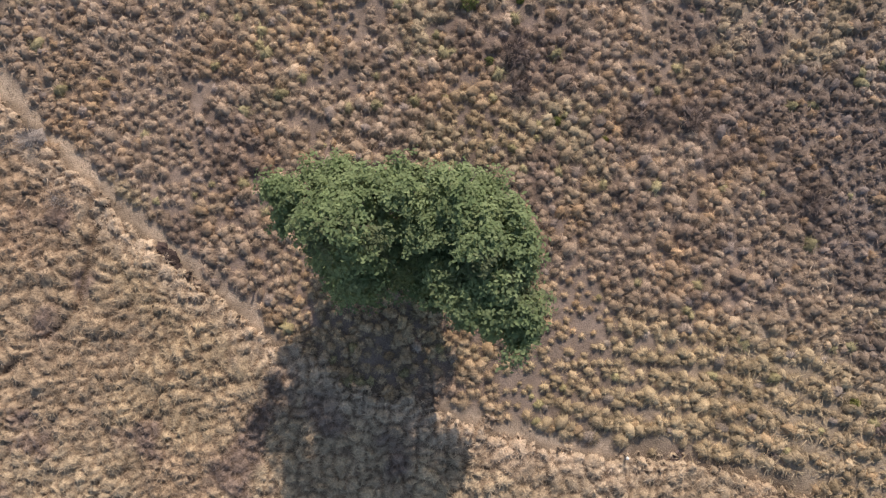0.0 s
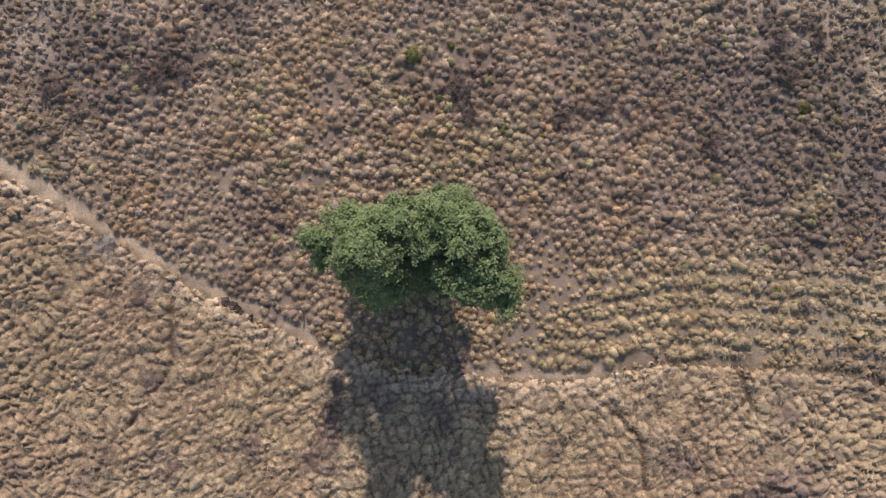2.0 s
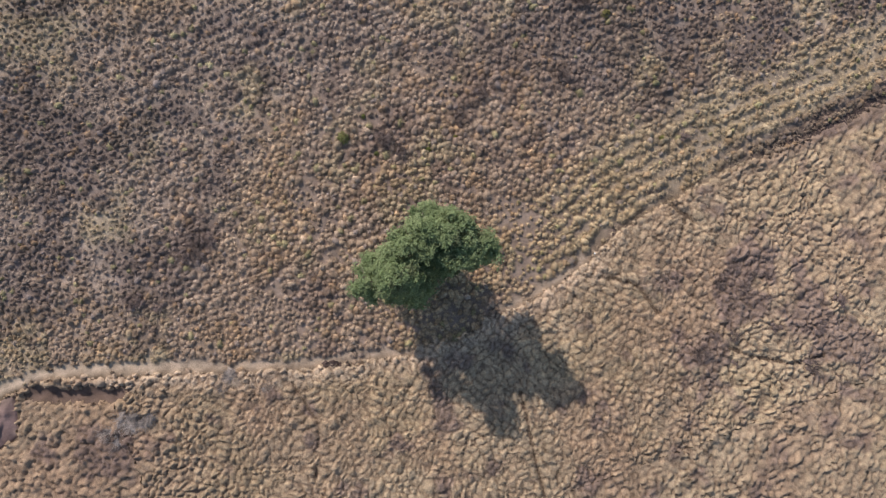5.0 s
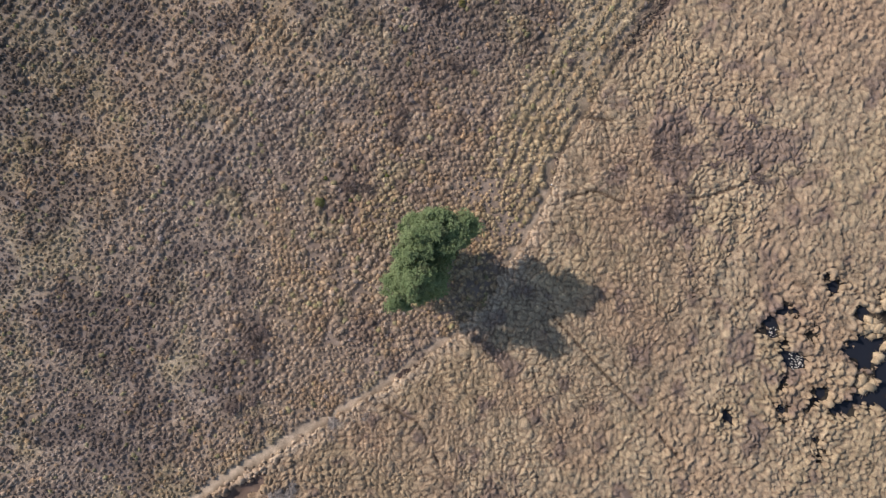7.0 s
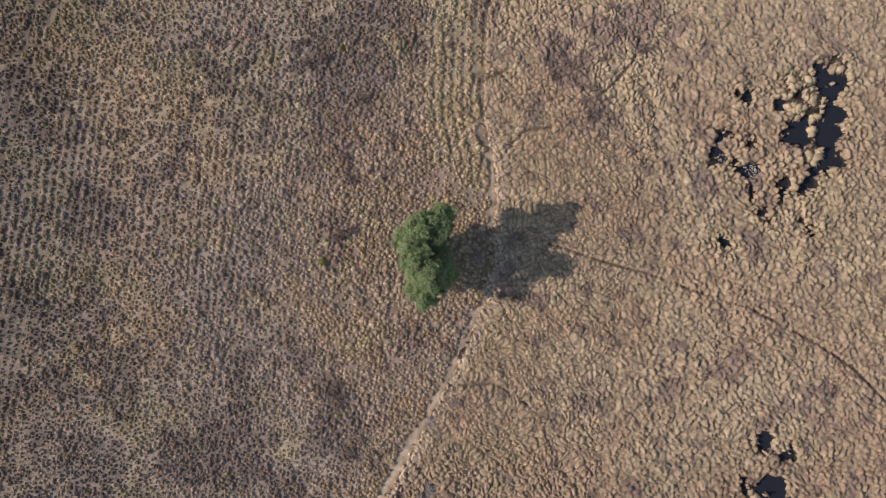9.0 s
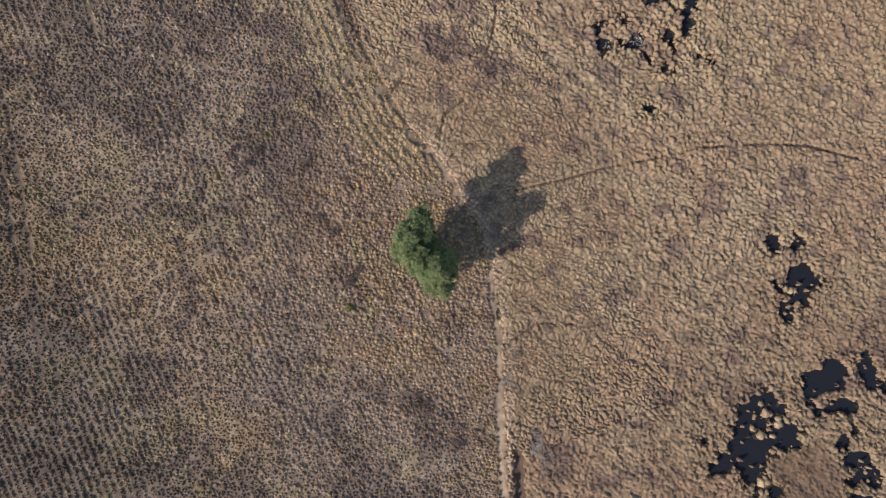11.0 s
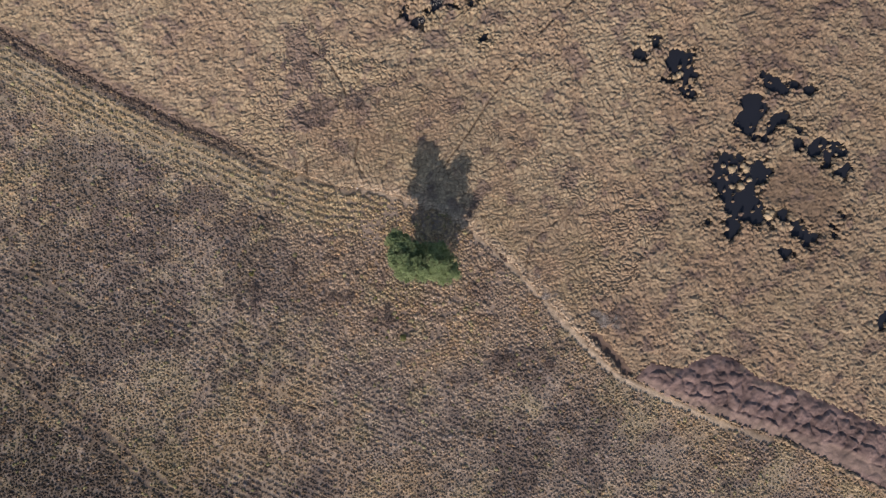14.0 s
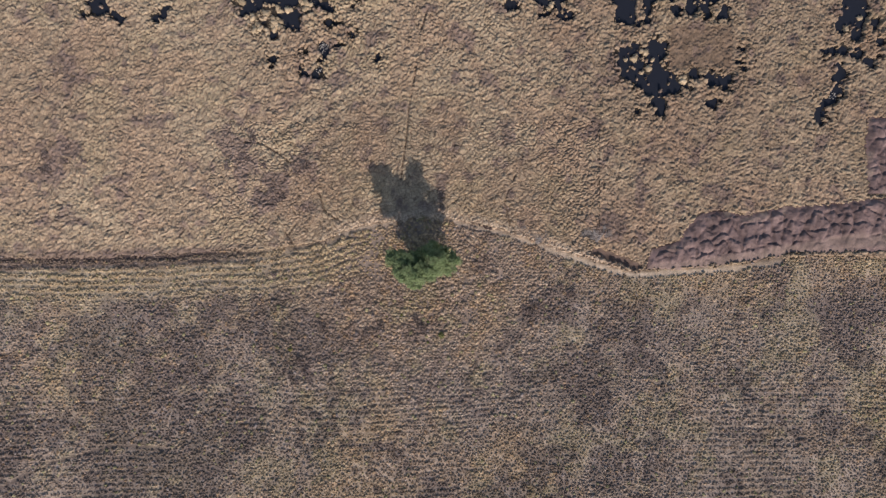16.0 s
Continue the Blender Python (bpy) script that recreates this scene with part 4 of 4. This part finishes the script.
# pale reeds in the shallow northern pool
for i, (x, y, size) in enumerate([(-17.3, 31.3, 1.0), (-16.6, 31.9, 0.8), (-17.8, 30.6, 0.7), (-17.6, 28.2, 0.7), (-12.8, 33.1, 0.7), (62.6, 24.5, 0.9)]):
    reeds = new("reed_clump", clump("reed_clump", 26, 0.8, 0.07, 4.0, (0.55, 0.52, 0.48), 4, 0.02, 130 + i, 1.0))
    tagged(reeds, "thin pale grey reeds standing in a dark pool", "reeds", kind="stuff")
    place(reeds, x, y, -0.24, i * 70, size)


def green_bush(x, y, size, tint, seed):
    rng = np.random.default_rng(seed)
    n = 900
    d = rng.normal(0, 1, (n, 3))
    d /= np.linalg.norm(d, axis=1)[:, None]
    d[:, 2] = np.abs(d[:, 2])
    at = d * (1, 1, 1.15) * (0.6 + 0.5 * vnoise(d[:, 0] * 4 + seed, d[:, 1] * 4, 1.0, 5) * rng.uniform(0.5, 1, n))[:, None] * size
    out = d + rng.normal(0, 0.5, (n, 3))
    out /= np.linalg.norm(out, axis=1)[:, None]
    along = np.cross(out, rng.normal(0, 1, (n, 3)))
    along /= np.linalg.norm(along, axis=1)[:, None]
    side = np.cross(out, along)
    four = np.stack([at - along * 0.05, at + side * 0.03, at + along * 0.05, at - side * 0.03], 1).reshape(-1, 3)
    quad = np.arange(n * 4).reshape(-1, 4)
    tree = new("green_bush")
    z = float(height(np.array([x]), np.array([y]))[0])
    tree.location = (x, y, z)
    cols = np.repeat(np.array(tint) * rng.uniform(0.7, 1.3, (n, 1)), 4, 0)
    child("leaves", mesh_of("leaves", four, None, quad, cols, LEAF), tree)
    for i in range(4):
        a = i * 1.6 + seed
        v, q = tube([(0, 0, -0.1), (0.1 * size * math.cos(a), 0.1 * size * math.sin(a), 0.3 * size), (0.5 * size * math.cos(a), 0.5 * size * math.sin(a), 0.8 * size)], [0.02, 0.015, 0.008], 5)
        child("stem", mesh_of("stem", v, None, q, np.tile((0.15, 0.12, 0.08), (len(v), 1)), BARK), tree)
    return tagged(tree, "small yellow-green leafy bush among dry tussocks", "bush", group="green bushes")


for i, (x, y, size, tint) in enumerate([(1.4, -13.0, 0.62, (0.27, 0.28, 0.11)), (-0.7, -14.1, 0.22, (0.25, 0.26, 0.09)), (-0.7, -10.9, 0.25, (0.22, 0.24, 0.09)), (-4.7, -9.8, 0.25, (0.24, 0.25, 0.08)),
                                         (-7.1, -10.0, 0.22, (0.28, 0.27, 0.08)), (-21.9, -15.1, 0.45, (0.28, 0.25, 0.10)), (-22.7, -4.1, 0.35, (0.24, 0.24, 0.08))]):
    green_bush(x, y, size, tint, i + 3)


# ---------------------------------------------------------------- stakes by the path, lumps for its dark hollow
def stake(x, y, tall, lean, cap=False):
    post = new("marker_post" if cap else "fence_stake")
    z = float(height(np.array([x]), np.array([y]))[0])
    post.matrix_basis = pose(x, y, z, lean, lean * 0.6, x * 57)
    v, q = tube([(0, 0, -0.3), (0.004, 0, 0.2), (-0.006, 0.004, tall * 0.6), (0.0, 0.0, tall)], [0.042, 0.04, 0.037, 0.033], 8)
    v.append((0, 0, tall + 0.012))
    top = [(24 + k, 24 + (k + 1) % 8, 32) for k in range(8)]
    child("post", mesh_of("post", v, top, q, np.tile((0.10, 0.078, 0.062), (len(v), 1)), WOOD), post)
    v, q = tube([(-0.13, 0, tall - 0.07), (0, 0.045, tall - 0.065), (0.13, 0, tall - 0.075)], [0.016, 0.02, 0.016], 6)
    child("cross_piece", mesh_of("cross_piece", v, None, q, np.tile((0.12, 0.095, 0.075), (len(v), 1)), WOOD), post)
    if cap:
        v, q = tube([(0, 0, tall - 0.02), (0, 0, tall + 0.06), (0, 0, tall + 0.1)], [0.07, 0.075, 0.05], 8)
        v.append((0, 0, tall + 0.105))
        child("cap", mesh_of("cap", v, [(16 + k, 16 + (k + 1) % 8, 24) for k in range(8)], q, np.tile((0.78, 0.77, 0.74), (len(v), 1)), WOOD), post, "white painted cap")
        return tagged(post, "dark wooden marker post with a white cap", "post")
    return tagged(post, "short weathered wooden stake beside the footpath", "stake", group="path stakes")


for x, y, tall, lean in [(7.3, 3.95, 0.48, 3), (4.3, 3.4, 0.42, -2), (4.4, 4.75, 0.46, 4), (-11.4, 3.7, 0.42, -3)]:
    stake(x, y, tall, lean)
stake(-14.25, 2.65, 0.5, 2, True)


# dark lumps added to stand in for a dark hollow in the path
def clod(x, y, size, seed):
    rng = np.random.default_rng(seed)
    bm = bmesh.new()
    bmesh.ops.create_icosphere(bm, subdivisions=2, radius=1.0)
    for v in bm.verts:
        v.co *= 0.75 + 0.5 * noise.noise(v.co * 1.7 + Vector((seed, 0, 0)))
        v.co.z *= 0.6
    me = bpy.data.meshes.new("peat_clod")
    bm.to_mesh(me)
    bm.free()
    layer = me.color_attributes.new("tint", "FLOAT_COLOR", "POINT")
    for d in layer.data:
        d.color = (0.085, 0.06, 0.052, 1)
    me.materials.append(SOIL)
    ob = new("peat_clod", me)
    z = float(height(np.array([x]), np.array([y]))[0])
    ob.matrix_basis = pose(x, y, z + size * 0.2, 0, 0, rng.uniform(0, 360)) @ Matrix.Scale(size, 4)
    return tagged(ob, "dark lump in place of a hollow at the edge of the path", "clod", group="peat clods")


for i, (x, y, size) in enumerate([(8.4, 3.75, 0.45), (9.0, 3.55, 0.38), (7.9, 4.0, 0.3), (9.4, 3.9, 0.34), (8.8, 4.2, 0.28), (12.2, 2.9, 0.26)]):
    clod(x, y, size, i + 1)
